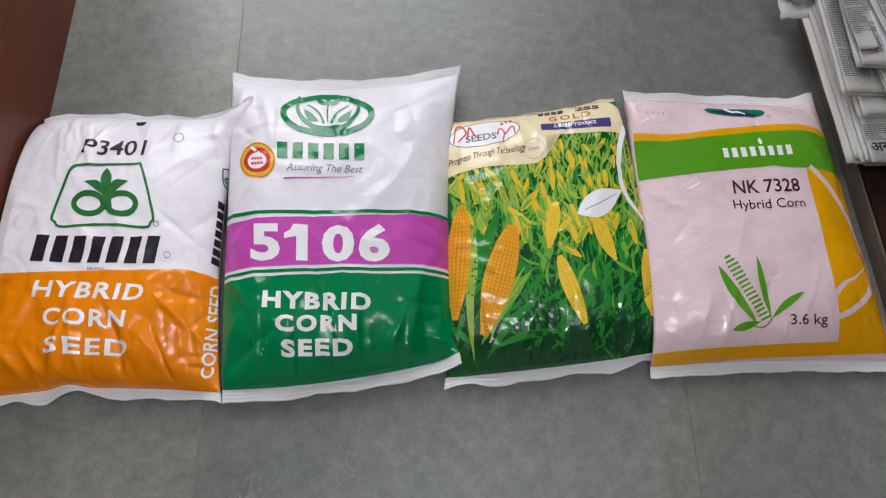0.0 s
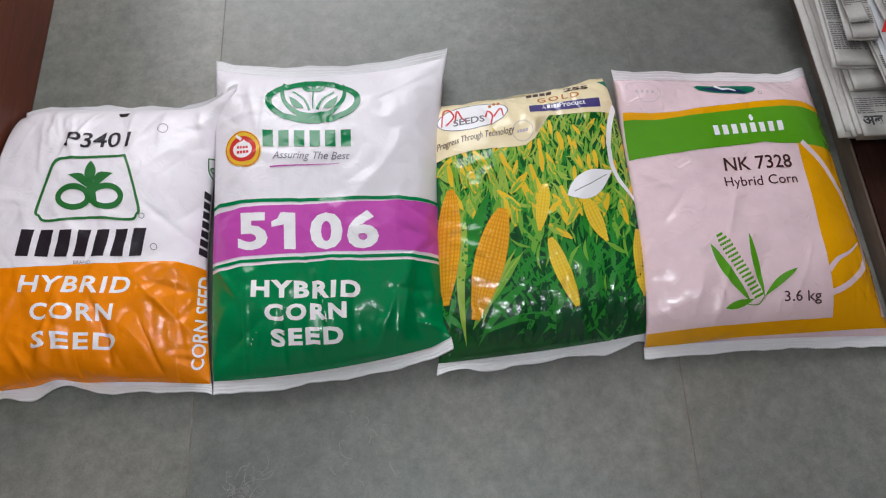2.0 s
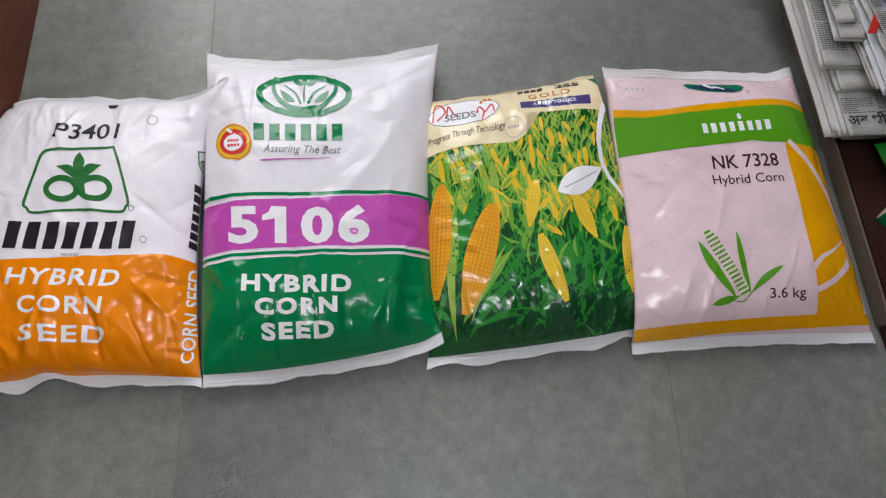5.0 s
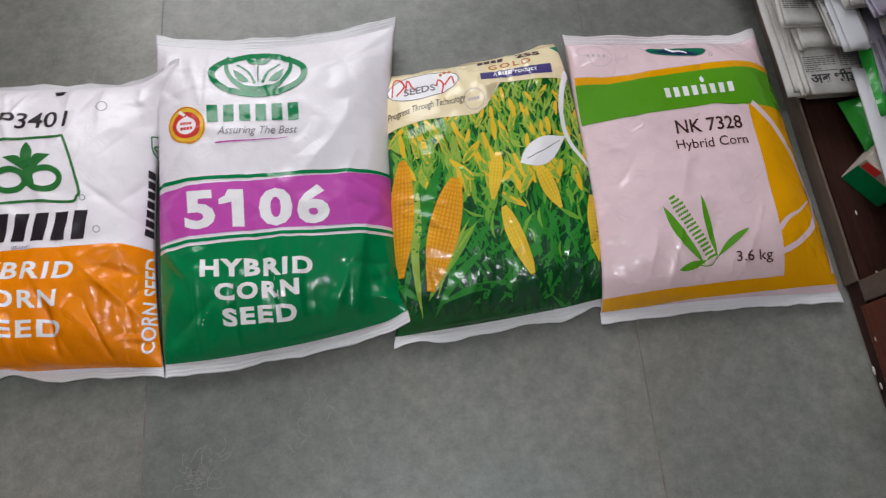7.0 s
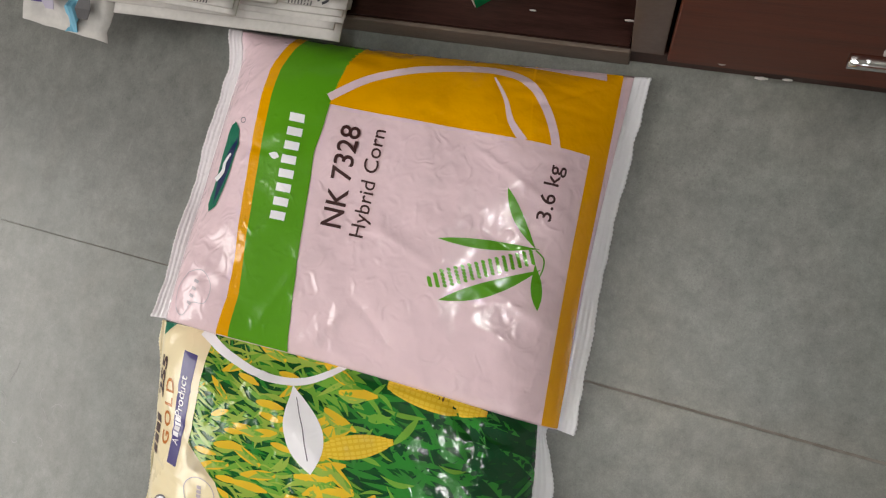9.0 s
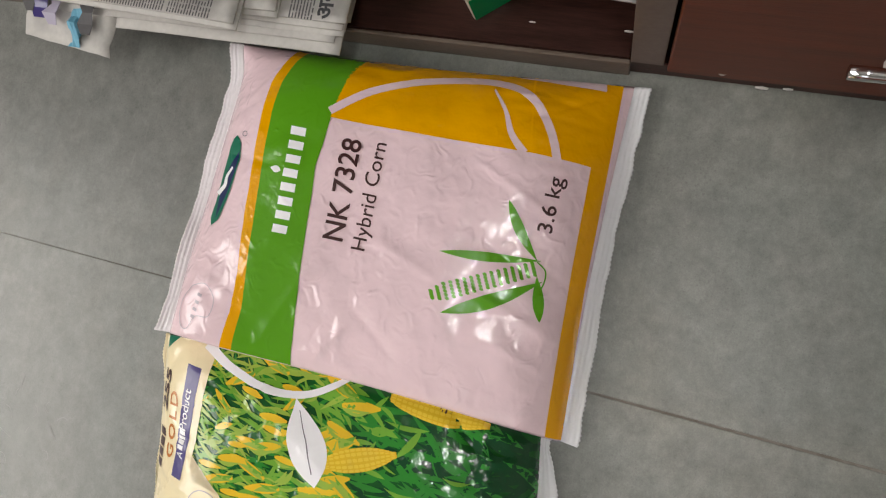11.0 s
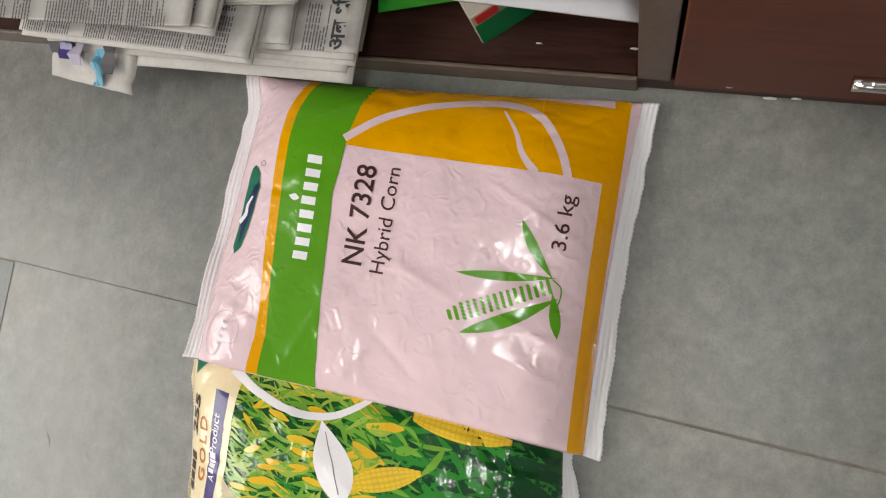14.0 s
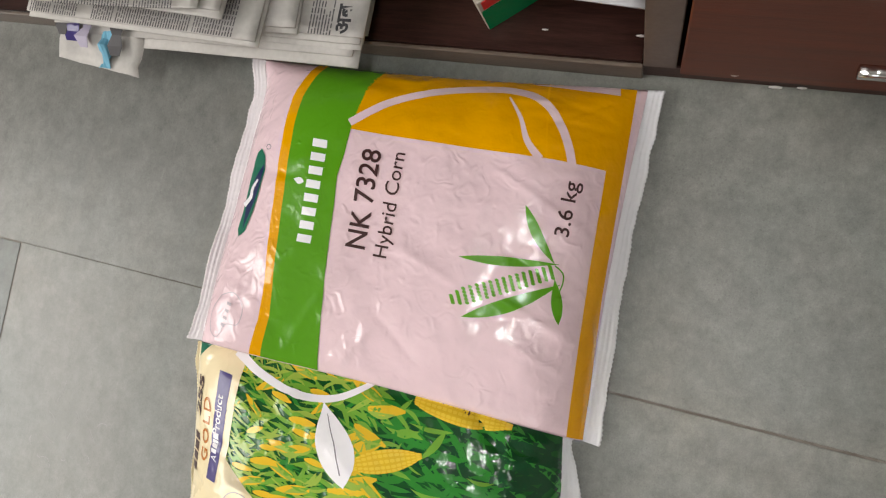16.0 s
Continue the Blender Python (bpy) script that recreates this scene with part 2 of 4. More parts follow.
    nt.links.new(sc2.outputs[0], r4.inputs["Value"])
    mx2 = nt.nodes.new("ShaderNodeMix")
    mx2.data_type = "RGBA"
    mx2.inputs["B"].default_value = (0.40, 0.40, 0.38, 1)
    nt.links.new(r4.outputs[0], mx2.inputs["Factor"])
    nt.links.new(pit.outputs["Result"], mx2.inputs["A"])
    nt.links.new(mx2.outputs["Result"], bs.inputs["Base Color"])
    return m


M = dict(
    stone=stone("grey_limestone", (0.270, 0.254, 0.228), (0.165, 0.166, 0.152)),
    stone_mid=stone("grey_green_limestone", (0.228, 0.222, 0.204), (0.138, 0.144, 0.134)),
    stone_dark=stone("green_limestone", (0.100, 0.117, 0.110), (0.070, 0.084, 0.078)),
    grout=material("joint_mortar", (0.095, 0.074, 0.060), rough=0.8, colour_b=(0.27, 0.245, 0.218), scale=7, bump=0.4, bump_scale=90),
    scratch=material("pale_scratch", (0.27, 0.265, 0.25), rough=0.7, vary=0.15),
    plaster=material("wall_plaster", (0.34, 0.33, 0.315), rough=0.9, vary=0.04, scale=3, bump=0.2),
    laminate=material("red_brown_laminate", (0.064, 0.016, 0.008), rough=0.40, colour_b=(0.135, 0.037, 0.021), scale=9, stretch=(3, 0.9, 16), bump=0.05, bump_scale=60, spec=0.28),
    dark_wood=material("dark_brown_shelf", (0.013, 0.005, 0.004), rough=0.40, colour_b=(0.055, 0.021, 0.016), scale=14, stretch=(12, 1, 9), bump=0.08, bump_scale=90, spec=0.25),
    edge_wood=material("worn_grey_brown_edging", (0.070, 0.049, 0.040), rough=0.5, colour_b=(0.122, 0.090, 0.074), scale=20, bump=0.1),
    edging=material("worn_brown_edging", (0.088, 0.062, 0.047), rough=0.45, colour_b=(0.165, 0.124, 0.100), scale=16, stretch=(6, 1, 6), bump=0.12, bump_scale=120),
    back_wood=material("brown_backboard", (0.11, 0.055, 0.03), rough=0.6, colour_b=(0.14, 0.07, 0.04), scale=8, stretch=(1, 1, 5)),
    chrome=material("chrome", (0.75, 0.75, 0.76), rough=0.12, metal=1.0, vary=0.03),
    wrap=material("milky_wrap", (0.55, 0.52, 0.50), rough=0.3, vary=0.08, scale=60, bump=0.3, bump_scale=80),
    white=film("white_film", (0.83, 0.785, 0.845), gloss=0.34, coat=0.2, crumple=0.55),
    rim_pink=film("pale_pink_rim", (0.76, 0.71, 0.74), gloss=0.22, coat=0.4, crinkle=0.4),
    seal=film("clear_white_seal", (0.70, 0.69, 0.72), gloss=0.25, coat=0.3, crinkle=0.4),
    orange=film("orange_film", (0.84, 0.235, 0.0), gloss=0.22, coat=0.2, folds=18, crumple=0.95),
    green=film("deep_green_film", (0.0, 0.205, 0.064), gloss=0.2, coat=0.2, folds=20, crumple=1.0),
    magenta=film("magenta_film", (0.54, 0.075, 0.43), gloss=0.28, coat=0.2),
    pink=film("pink_film", (0.80, 0.60, 0.645), gloss=0.2, coat=0.4, crinkle=0.4, vary=0.07, crumple=0.6, folds=22, kernels=0.5),
    grass=film("leaf_green_film", (0.095, 0.315, 0.012), gloss=0.22, coat=0.3),
    amber=film("amber_film", (0.78, 0.355, 0.001), gloss=0.16, coat=0.5, crinkle=0.75, folds=24),
    cream=film("cream_film", (0.86, 0.73, 0.47), gloss=0.28, coat=0.4),
    ink_black=film("black_ink", (0.018, 0.014, 0.020), gloss=0.35, coat=0.2, crinkle=0.1),
    ink_dark=film("brown_black_ink", (0.055, 0.022, 0.022), gloss=0.35, coat=0.2, crinkle=0.1),
    ink_white=film("white_ink", (0.88, 0.86, 0.89), gloss=0.33, coat=0.15, crinkle=0.1),
    ink_lilac=film("pale_pink_ink", (0.80, 0.60, 0.65), gloss=0.25, coat=0.5, crinkle=0.2),
    ink_green=film("emblem_green_ink", (0.022, 0.155, 0.035), gloss=0.33, coat=0.3, crinkle=0.1),
    ink_teal=film("teal_ink", (0.004, 0.150, 0.085), gloss=0.3, coat=0.3, crinkle=0.1),
    ink_navy=film("navy_ink", (0.012, 0.018, 0.085), gloss=0.3, coat=0.3, crinkle=0.1),
    ink_red=film("red_ink", (0.62, 0.035, 0.030), gloss=0.3, coat=0.3, crinkle=0.1),
    ink_yellow=film("yellow_ink", (0.80, 0.50, 0.03), gloss=0.3, coat=0.3, crinkle=0.1),
    ink_grey=film("grey_ink", (0.19, 0.17, 0.20), gloss=0.35, coat=0.2, crinkle=0.1),
    ink_violet=film("violet_blue_ink", (0.060, 0.045, 0.190), gloss=0.3, coat=0.3, crinkle=0.1),
    ink_ochre=film("brown_orange_ink", (0.50, 0.16, 0.02), gloss=0.3, coat=0.3, crinkle=0.1),
    pen=material("faint_pen_line", (0.50, 0.42, 0.47), rough=0.5),
    news=material("newsprint", (0.43, 0.41, 0.39), rough=0.85, colour_b=(0.58, 0.55, 0.525), scale=20, bump=0.12, bump_scale=180),
    news_ink=material("newsprint_ink", (0.10, 0.095, 0.10), rough=0.85),
    news_dark=material("newspaper_headline_ink", (0.035, 0.035, 0.04), rough=0.8),
    paper=material("white_paper", (0.60, 0.60, 0.635), rough=0.7, vary=0.03, scale=12),
    paper_lilac=material("lilac_paper", (0.40, 0.36, 0.46), rough=0.75, vary=0.05, scale=12),
    blue_print=material("pale_blue_print", (0.13, 0.36, 0.50), rough=0.7),
    green_pack=film("bright_green_pouch", (0.02, 0.30, 0.03), gloss=0.3, coat=0.5, crinkle=0.5),
    carton=material("grey_carton_board", (0.40, 0.36, 0.31), rough=0.75, vary=0.06),
    yellow_pack=film("yellow_pouch", (0.55, 0.42, 0.03), gloss=0.3, coat=0.4),
    tube=material("lamp_housing", (0.8, 0.8, 0.8), rough=0.4),
)
glow = bpy.data.materials.new("tube_diffuser")
glow.use_nodes = True
glow.node_tree.nodes["Principled BSDF"].inputs["Emission Color"].default_value = (0.93, 0.97, 1, 1)
glow.node_tree.nodes["Principled BSDF"].inputs["Emission Strength"].default_value = 4.0


# ---- building helpers ----
def thing(name, at, label, category, group="", kind=""):
    ob = new(name)
    ob.empty_display_size = 0.05
    ob.location = at
    ob["base"] = list(at)
    return tagged(ob, label, category, group, kind)


def part(name, bm, mat, parent, label="", smooth=False, kind=""):
    """Links a bmesh, given in world metres, as one mesh object under a thing or a part."""
    me = bpy.data.meshes.new(name)
    off = Vector((0, 0, 0))
    p = parent
    while p is not None:
        off += p.location
        p = p.parent
    bmesh.ops.translate(bm, verts=bm.verts, vec=-off)
    bm.normal_update()
    bm.to_mesh(me)
    bm.free()
    for m in mat if isinstance(mat, (list, tuple)) else [mat]:
        me.materials.append(m)
    if smooth:
        me.polygons.foreach_set("use_smooth", [True] * len(me.polygons))
    ob = new(name, me)
    ob.parent = parent
    return tagged(ob, label, kind=kind)


def box(x0, x1, y0, y1, z0, z1, bevel=0.0):
    bm = bmesh.new()
    bmesh.ops.create_cube(bm, size=1)
    for v in bm.verts:
        v.co = Vector((lerp(x0, x1, v.co.x + 0.5), lerp(y0, y1, v.co.y + 0.5), lerp(z0, z1, v.co.z + 0.5)))
    if bevel:
        bmesh.ops.bevel(bm, geom=bm.edges[:], offset=bevel, segments=2, affect="EDGES", profile=0.5)
    return bm


def sheet_mesh(points, thick=0.0):
    """A grid of points, rows of equal length, as a surface with a thickness."""
    bm = bmesh.new()
    rows = [[bm.verts.new(p) for p in r] for r in points]
    faces = [bm.faces.new((a[i], a[i + 1], b[i + 1], b[i])) for a, b in zip(rows, rows[1:]) for i in range(len(a) - 1)]
    if thick:
        bmesh.ops.recalc_face_normals(bm, faces=bm.faces)
        bmesh.ops.solidify(bm, geom=faces, thickness=thick)
    return bm


def merge(*bms):
    out = bmesh.new()
    for b in bms:
        me = bpy.data.meshes.new("tmp")
        b.to_mesh(me)
        b.free()
        out.from_mesh(me)
        bpy.data.meshes.remove(me)
    return out


# ---- room ----
def wall(name, bm, label):
    ob = part(name, bm, M["plaster"], None)
    return tagged(ob, label, "wall", kind="structure")


def wall_with_opening(name, axis, at, thick, lo, hi, o0, o1, z0, z1, top, label):
    def piece(a, b, c, d):
        return box(a, b, at, at + thick, c, d) if axis == "y" else box(at, at + thick, a, b, c, d)
    return wall(name, merge(piece(lo, o0, 0, top), piece(o1, hi, 0, top), piece(o0, o1, 0, z0), piece(o0, o1, z1, top)), label)


# the openings are invented, out of view, one behind each added fill lamp
wall_with_opening("wall_north", "y", 2.6, 0.2, -2.6, 2.6, -1.75, 0.55, 1.05, 2.45, 2.8, "unseen pale plastered wall with an opening added for a fill lamp")
wall_with_opening("wall_east", "x", 2.6, 0.2, -2.6, 2.6, -0.95, 0.75, 1.3, 2.5, 2.8, "unseen pale plastered wall with an opening added for a fill lamp")
wall("wall_south", box(-2.6, 2.6, -2.8, -2.6, 0, 2.8), "pale plastered wall")
wall_with_opening("wall_west", "x", -2.8, 0.2, -2.6, 2.6, -0.75, 0.95, 1.3, 2.5, 2.8, "unseen pale plastered wall with an opening added for a fill lamp")
tagged(part("ceiling", box(-2.8, 2.8, -2.8, 2.8, 2.8, 2.9), M["plaster"], None), "white painted ceiling", "ceiling", kind="structure")

fixture = thing("ceiling_light", (0.12, -0.4, 2.8), "white tube light fixture on the ceiling", "ceiling light")
part("housing", box(-0.50, 0.74, -0.45, -0.35, 2.745, 2.80, 0.005), M["tube"], fixture)
part("diffuser", box(-0.47, 0.71, -0.435, -0.365, 2.715, 2.745, 0.006), glow, fixture, "glowing white diffuser")

# ---- floor of stone slabs ----
floor = tagged(part("floor", box(-2.6, 2.6, -2.6, 2.6, -0.06, -0.0004), M["grout"], None), "floor of honed grey limestone slabs with thin mortar joints", "floor", kind="structure")


def slab(xa, xb, y0, y1, mat):
    """One slab; xa and xb give its side joints' x at y0 and y1."""
    bm = box(0, 1, 0, 1, -0.03, 0)
    for v in bm.verts:
        j = 0.0015 * (1 - v.co.y) ** 1.5 + 0.00005
        y = lerp(y0 + j, y1 - j, v.co.y)
        a, b = lerp(xa[0], xa[1], v.co.y) + j, lerp(xb[0], xb[1], v.co.y) - j
        v.co.x, v.co.y = lerp(a, b, v.co.x), y
    top = [e for e in bm.edges if all(v.co.z > -0.001 for v in e.verts)]
    bmesh.ops.bevel(bm, geom=top, offset=0.0004, segments=2, affect="EDGES", profile=0.5)
    return part("slab", bm, mat, floor)


joint_x = [(-2.6, -2.6), (-2.135, -2.135), (-1.525, -1.525), (-0.915, -0.915), (-0.305, -0.305), (0.302, 0.328), (0.925, 0.930), (1.535, 1.535), (2.145, 2.145), (2.6, 2.6)]
for n, (a, b) in enumerate(zip(joint_x, joint_x[1:])):
    rows = (-2.6, -1.729, -0.509, 0.711, 1.931, 2.6) if n % 2 == 0 else (-2.6, -1.9, -0.62, 1.02, 2.1, 2.6)
    for y0, y1 in zip(rows, rows[1:]):
        xa = tuple(lerp(a[0], a[1], (y + 0.3) / 1.011) for y in (y0, y1))
        xb = tuple(lerp(b[0], b[1], (y + 0.3) / 1.011) for y in (y0, y1))
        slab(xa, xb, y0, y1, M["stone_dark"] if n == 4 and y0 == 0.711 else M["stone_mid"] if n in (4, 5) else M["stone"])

# tangles of fine scratches rubbed into the stone
rng = random.Random(77)
for cx, cy, spread, count in ((-0.236, -0.122, 0.024, 64), (-0.10, -0.105, 0.06, 16), (0.12, 0.60, 0.07, 14)):
    bm = bmesh.new()
    for n in range(count):
        x, y = cx + rng.gauss(0, spread * 0.45), cy + rng.gauss(0, spread * 0.45)
        a, turn, ln = rng.uniform(0, math.tau), rng.uniform(-0.5, 0.5), rng.uniform(0.006, 0.022)
        last = None
        for k in range(7):
            side = Vector((-math.sin(a), math.cos(a), 0)) * 0.00034
            p = Vector((x, y, 0.0003))
            pair = (bm.verts.new(p + side), bm.verts.new(p - side))
            if last:
                bm.faces.new((last[0], last[1], pair[1], pair[0]))
            last = pair
            x, y, a = x + math.cos(a) * ln / 6, y + math.sin(a) * ln / 6, a + turn
    for f in bm.faces:
        f.normal_update()
        if f.normal.z < 0:
            f.normal_flip()
    part("scratch_tangle", bm, M["scratch"], floor, "fine pale scratches in the stone", kind="stuff")

# ---- cabinet with a low open shelf and a drawer ----
cab = thing("cabinet", (0.602, 0.2, 0), "dark brown wooden cabinet with a low open shelf and a drawer", "cabinet")
part("base_board", box(0.602, 1.12, -0.75, 0.98, 0.001, 0.028, 0.0015), M["dark_wood"], cab)
part("shelf_edging", box(0.598, 0.602, 0.024, 0.98, 0.001, 0.030, 0.001), M["edging"], cab, "worn brown edging strip")
part("shelf_board", box(0.603, 0.848, 0.026, 0.98, 0.028, 0.0315), M["dark_wood"], cab)
part("divider", box(0.600, 0.85, -0.004, 0.024, 0.0285, 0.745, 0.001), M["edge_wood"], cab, "grey-brown upright divider")
part("end_panel", box(0.602, 1.12, 0.98, 1.0, 0.001, 0.745), M["laminate"], cab)
part("far_panel", box(0.602, 1.12, -0.77, -0.75, 0.001, 0.745), M["laminate"], cab)
part("backboard", box(0.85, 0.866, 0.025, 0.98, 0.028, 0.745), M["back_wood"], cab, "plain brown backboard")
part("rear_panel", box(1.10, 1.12, -0.75, 0.98, 0.028, 0.745), M["laminate"], cab)
# unseen block above the shelf, added to keep the space below it dark
part("upper_body", box(0.602, 0.849, 0.025, 0.979, 0.43, 0.744, 0.002), M["laminate"], cab, "unseen red-brown block added to shade the shelf")
part("cabinet_top", box(0.598, 1.14, -0.78, 1.01, 0.745, 0.77, 0.003), M["laminate"], cab)
drawer = part("drawer_front", box(0.5985, 0.618, -0.745, -0.0075, 0.020, 0.40, 0.0015), M["laminate"], cab, "red-brown laminate drawer front")
part("door_front", box(0.5985, 0.618, -0.745, -0.0075, 0.404, 0.742, 0.0015), M["laminate"], cab, "red-brown laminate door")


def tube_along(points, radius, seg=12):
    """A round bar through points."""
    bm = bmesh.new()
    rings = []
    for i, p in enumerate(points):
        a, b = Vector(points[max(i - 1, 0)]), Vector(points[min(i + 1, len(points) - 1)])
        t = (b - a).normalized()
        side = t.orthogonal().normalized() if not rings else (last - t * last.dot(t)).normalized()
        last = side
        other = t.cross(side)
        rings.append([bm.verts.new(Vector(p) + radius * (math.cos(k * math.tau / seg) * side + math.sin(k * math.tau / seg) * other)) for k in range(seg)])
    for r, s in zip(rings, rings[1:]):
        for k in range(seg):
            bm.faces.new((r[k], r[(k + 1) % seg], s[(k + 1) % seg], s[k]))
    bm.faces.new(rings[0][::-1]), bm.faces.new(rings[-1])
    bmesh.ops.recalc_face_normals(bm, faces=bm.faces)
    return bm


handle = part("handle", tube_along([(0.572, -0.121 - 0.012 * k, 0.128) for k in range(10)], 0.0052), M["chrome"], drawer, "chrome bar handle", smooth=True)
part("handle_wrap", box(0.580, 0.5965, -0.225, -0.150, 0.095, 0.150, 0.002), M["wrap"], drawer, "milky plastic wrapping behind the handle")
random.seed(4)
chips = bmesh.new()
for y, z, r in ((-0.052, 0.028, 0.004), (-0.088, 0.006, 0.004), (0.116, 0.033, 0.0022), (0.03, 0.034, 0.003), (-0.108, 0.010, 0.003)):
    bmesh.ops.create_icosphere(chips, subdivisions=1, radius=r, matrix=pose(0.5995 if y < 0 else 0.625, y, z) @ Matrix.Diagonal((0.35, 1.6, 0.7, 1)))
part("paint_fleck", chips, M["wrap"], cab, "pale chips and flecks", kind="stuff")

# ---- cupboard side on the opposite side ----
side = thing("cupboard", (-0.575, 0.2, 0), "red-brown laminated cupboard standing on the stone floor", "cupboard")
part("side_panel", box(-0.595, -0.574, -0.72, 1.02, 0.0, 0.42, 0.002), M["laminate"], side)
part("cupboard_body", box(-1.10, -0.596, -0.70, 1.0, 0.0, 0.415), M["laminate"], side)
part("cupboard_top", box(-1.11, -0.585, -0.73, 1.03, 0.421, 0.44, 0.003), M["laminate"], side)


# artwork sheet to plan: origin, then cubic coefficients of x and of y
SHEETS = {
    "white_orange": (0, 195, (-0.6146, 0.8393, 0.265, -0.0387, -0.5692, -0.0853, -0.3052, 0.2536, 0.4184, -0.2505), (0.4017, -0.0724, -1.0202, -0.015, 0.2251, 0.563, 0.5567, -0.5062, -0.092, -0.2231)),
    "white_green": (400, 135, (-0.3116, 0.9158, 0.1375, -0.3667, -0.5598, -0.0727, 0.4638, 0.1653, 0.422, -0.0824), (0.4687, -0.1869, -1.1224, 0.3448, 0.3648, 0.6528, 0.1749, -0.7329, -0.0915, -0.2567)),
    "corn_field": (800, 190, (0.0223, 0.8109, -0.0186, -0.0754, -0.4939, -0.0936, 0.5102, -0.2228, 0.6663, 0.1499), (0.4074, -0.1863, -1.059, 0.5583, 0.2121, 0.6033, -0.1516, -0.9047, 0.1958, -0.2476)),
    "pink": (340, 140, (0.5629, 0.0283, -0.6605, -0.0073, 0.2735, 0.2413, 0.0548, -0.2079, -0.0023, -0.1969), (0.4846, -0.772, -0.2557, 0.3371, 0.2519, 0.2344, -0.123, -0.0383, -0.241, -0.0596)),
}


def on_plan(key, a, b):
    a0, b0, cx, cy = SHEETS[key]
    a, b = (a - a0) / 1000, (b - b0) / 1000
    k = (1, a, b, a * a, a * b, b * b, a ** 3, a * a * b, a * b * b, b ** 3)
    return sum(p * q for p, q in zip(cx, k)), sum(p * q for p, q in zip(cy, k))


def creases_of(key):
    """Seeded folds: they start at a rim or corner and die out inwards."""
    b = BAGS[key]
    rng = random.Random(b["seed"])
    out = []
    for n in range(44):
        rim = rng.choice("lrbbtt")
        t = rng.uniform(0.05, 0.95)
        u, v, du, dv = dict(l=(0.03, t, 1, 0), r=(0.97, t, -1, 0), b=(t, 0.05, 0, 1), t=(t, 0.95, 0, -1))[rim]
        ln = rng.uniform(0.10, 0.34)
        ang = rng.uniform(-0.75, 0.75)
        du, dv = du * math.cos(ang) - dv * math.sin(ang), du * math.sin(ang) + dv * math.cos(ang)
        out.append((u, v, du, dv, ln, rng.uniform(0.010, 0.028), rng.choice((-1, 1)) * rng.uniform(0.0012, 0.0042)))
    return out


CREASES = {k: creases_of(k) for k in BAGS}
# long soft folds of the pink film, from one sheet spot to another
for p, q, w, amp in (((690, 465), (850, 560), 0.020, 0.0050), ((596, 672), (668, 596), 0.016, 0.0070), ((668, 596), (745, 690), 0.015, -0.0060), ((640, 600), (625, 690), 0.012, 0.0050), ((905, 640), (1010, 700), 0.013, 0.0045), ((900, 200), (1060, 215), 0.012, 0.0050), ((980, 240), (1085, 205), 0.010, -0.0045)):
    (u0, v0), (u1, v1) = (sheet_uv(BAGS["pink"], *on_plan("pink", *e)) for e in (p, q))
    ln = math.hypot(u1 - u0, v1 - v0)
    CREASES["pink"].append((u0, v0, (u1 - u0) / ln, (v1 - v0) / ln, ln, w, amp))


def formed_height(key, u, v):
    """Height of the upper film with lumps and creases."""
    b = BAGS[key]
    z = fill_height(b, u, v)
    inside = min(1.0, max(0.0, min(u, 1 - u) / 0.05)) * min(1.0, max(0.0, min(v - b["seal"], 1 - b.get("seal_top", b["seal"]) - v) / 0.05))
    s = b["seed"] * 7.3
    z += inside * 0.0034 * noise.noise((u * 4 + s, v * 5, 0.3))
    z += inside * 0.0015 * noise.noise((u * 11, v * 13 + s, 1.7))
    warp = 0.5 * noise.noise((u * 3, v * 3, s))
    ridge = max(0.0, 1 - 2.4 * abs(noise.noise((u * 4.6 + s + warp, v * 6.2 - warp, 7.7))))
    ridge2 = max(0.0, 1 - 2.6 * abs(noise.noise((u * 9.5 - warp, v * 12.0 + s, 3.3))))
    k = b.get("fold", 1.0)
    z += k * inside * (0.0017 * ridge ** 1.6 - 0.0009 * ridge2 ** 1.4) * (1.25 - 0.7 * v)
    end = min(1.0, max(0.0, 1 - (min(v, 1 - v) - b["seal"]) / 0.16)) * inside
    z += end * (0.0022 if v < 0.5 else 0.0009) * noise.noise((u * 10 + s + 0.8 * noise.noise((u * 5, s, 2.0)), v * 5.0, 4.1))
    for cu, cv, du, dv, ln, w, amp in CREASES[key]:
        pu, pv = u - cu, (v - cv)
        along = pu * du + pv * dv
        if -0.05 < along < ln:
            across = (-pu * dv + pv * du) / (w * (1 - 0.5 * along / ln))
            across *= 1.0 if across > 0 else 1.7
            if abs(across) < 3:
                fade = math.sin(math.pi * (along + 0.05) / (ln + 0.05))
                z += k * inside * amp * fade * (1 - abs(across) / 3) ** 2 * (1.1 - 0.65 * v)
    return z


NU, NV = 120, 160
GRIDS = {}
for k in BAGS:
    GRIDS[k] = np.array([[formed_height(k, i / NU, lerp(BAGS[k]["seal"], 1 - BAGS[k].get("seal_top", BAGS[k]["seal"]), j / NV)) for i in range(NU + 1)] for j in range(NV + 1)]).tolist()


def film_height(key, u, v):
    """The film as built: the height between its grid points."""
    b, h = BAGS[key], GRIDS[key]
    s, st = b["seal"], b.get("seal_top", b["seal"])
    a, c = min(max(u, 0), 1) * NU, min(max((v - s) / (1 - s - st), 0), 1) * NV
    i, j = min(int(a), NU - 1), min(int(c), NV - 1)
    a, c = a - i, c - j
    return lerp(lerp(h[j][i], h[j][i + 1], a), lerp(h[j + 1][i], h[j + 1][i + 1], a), c)


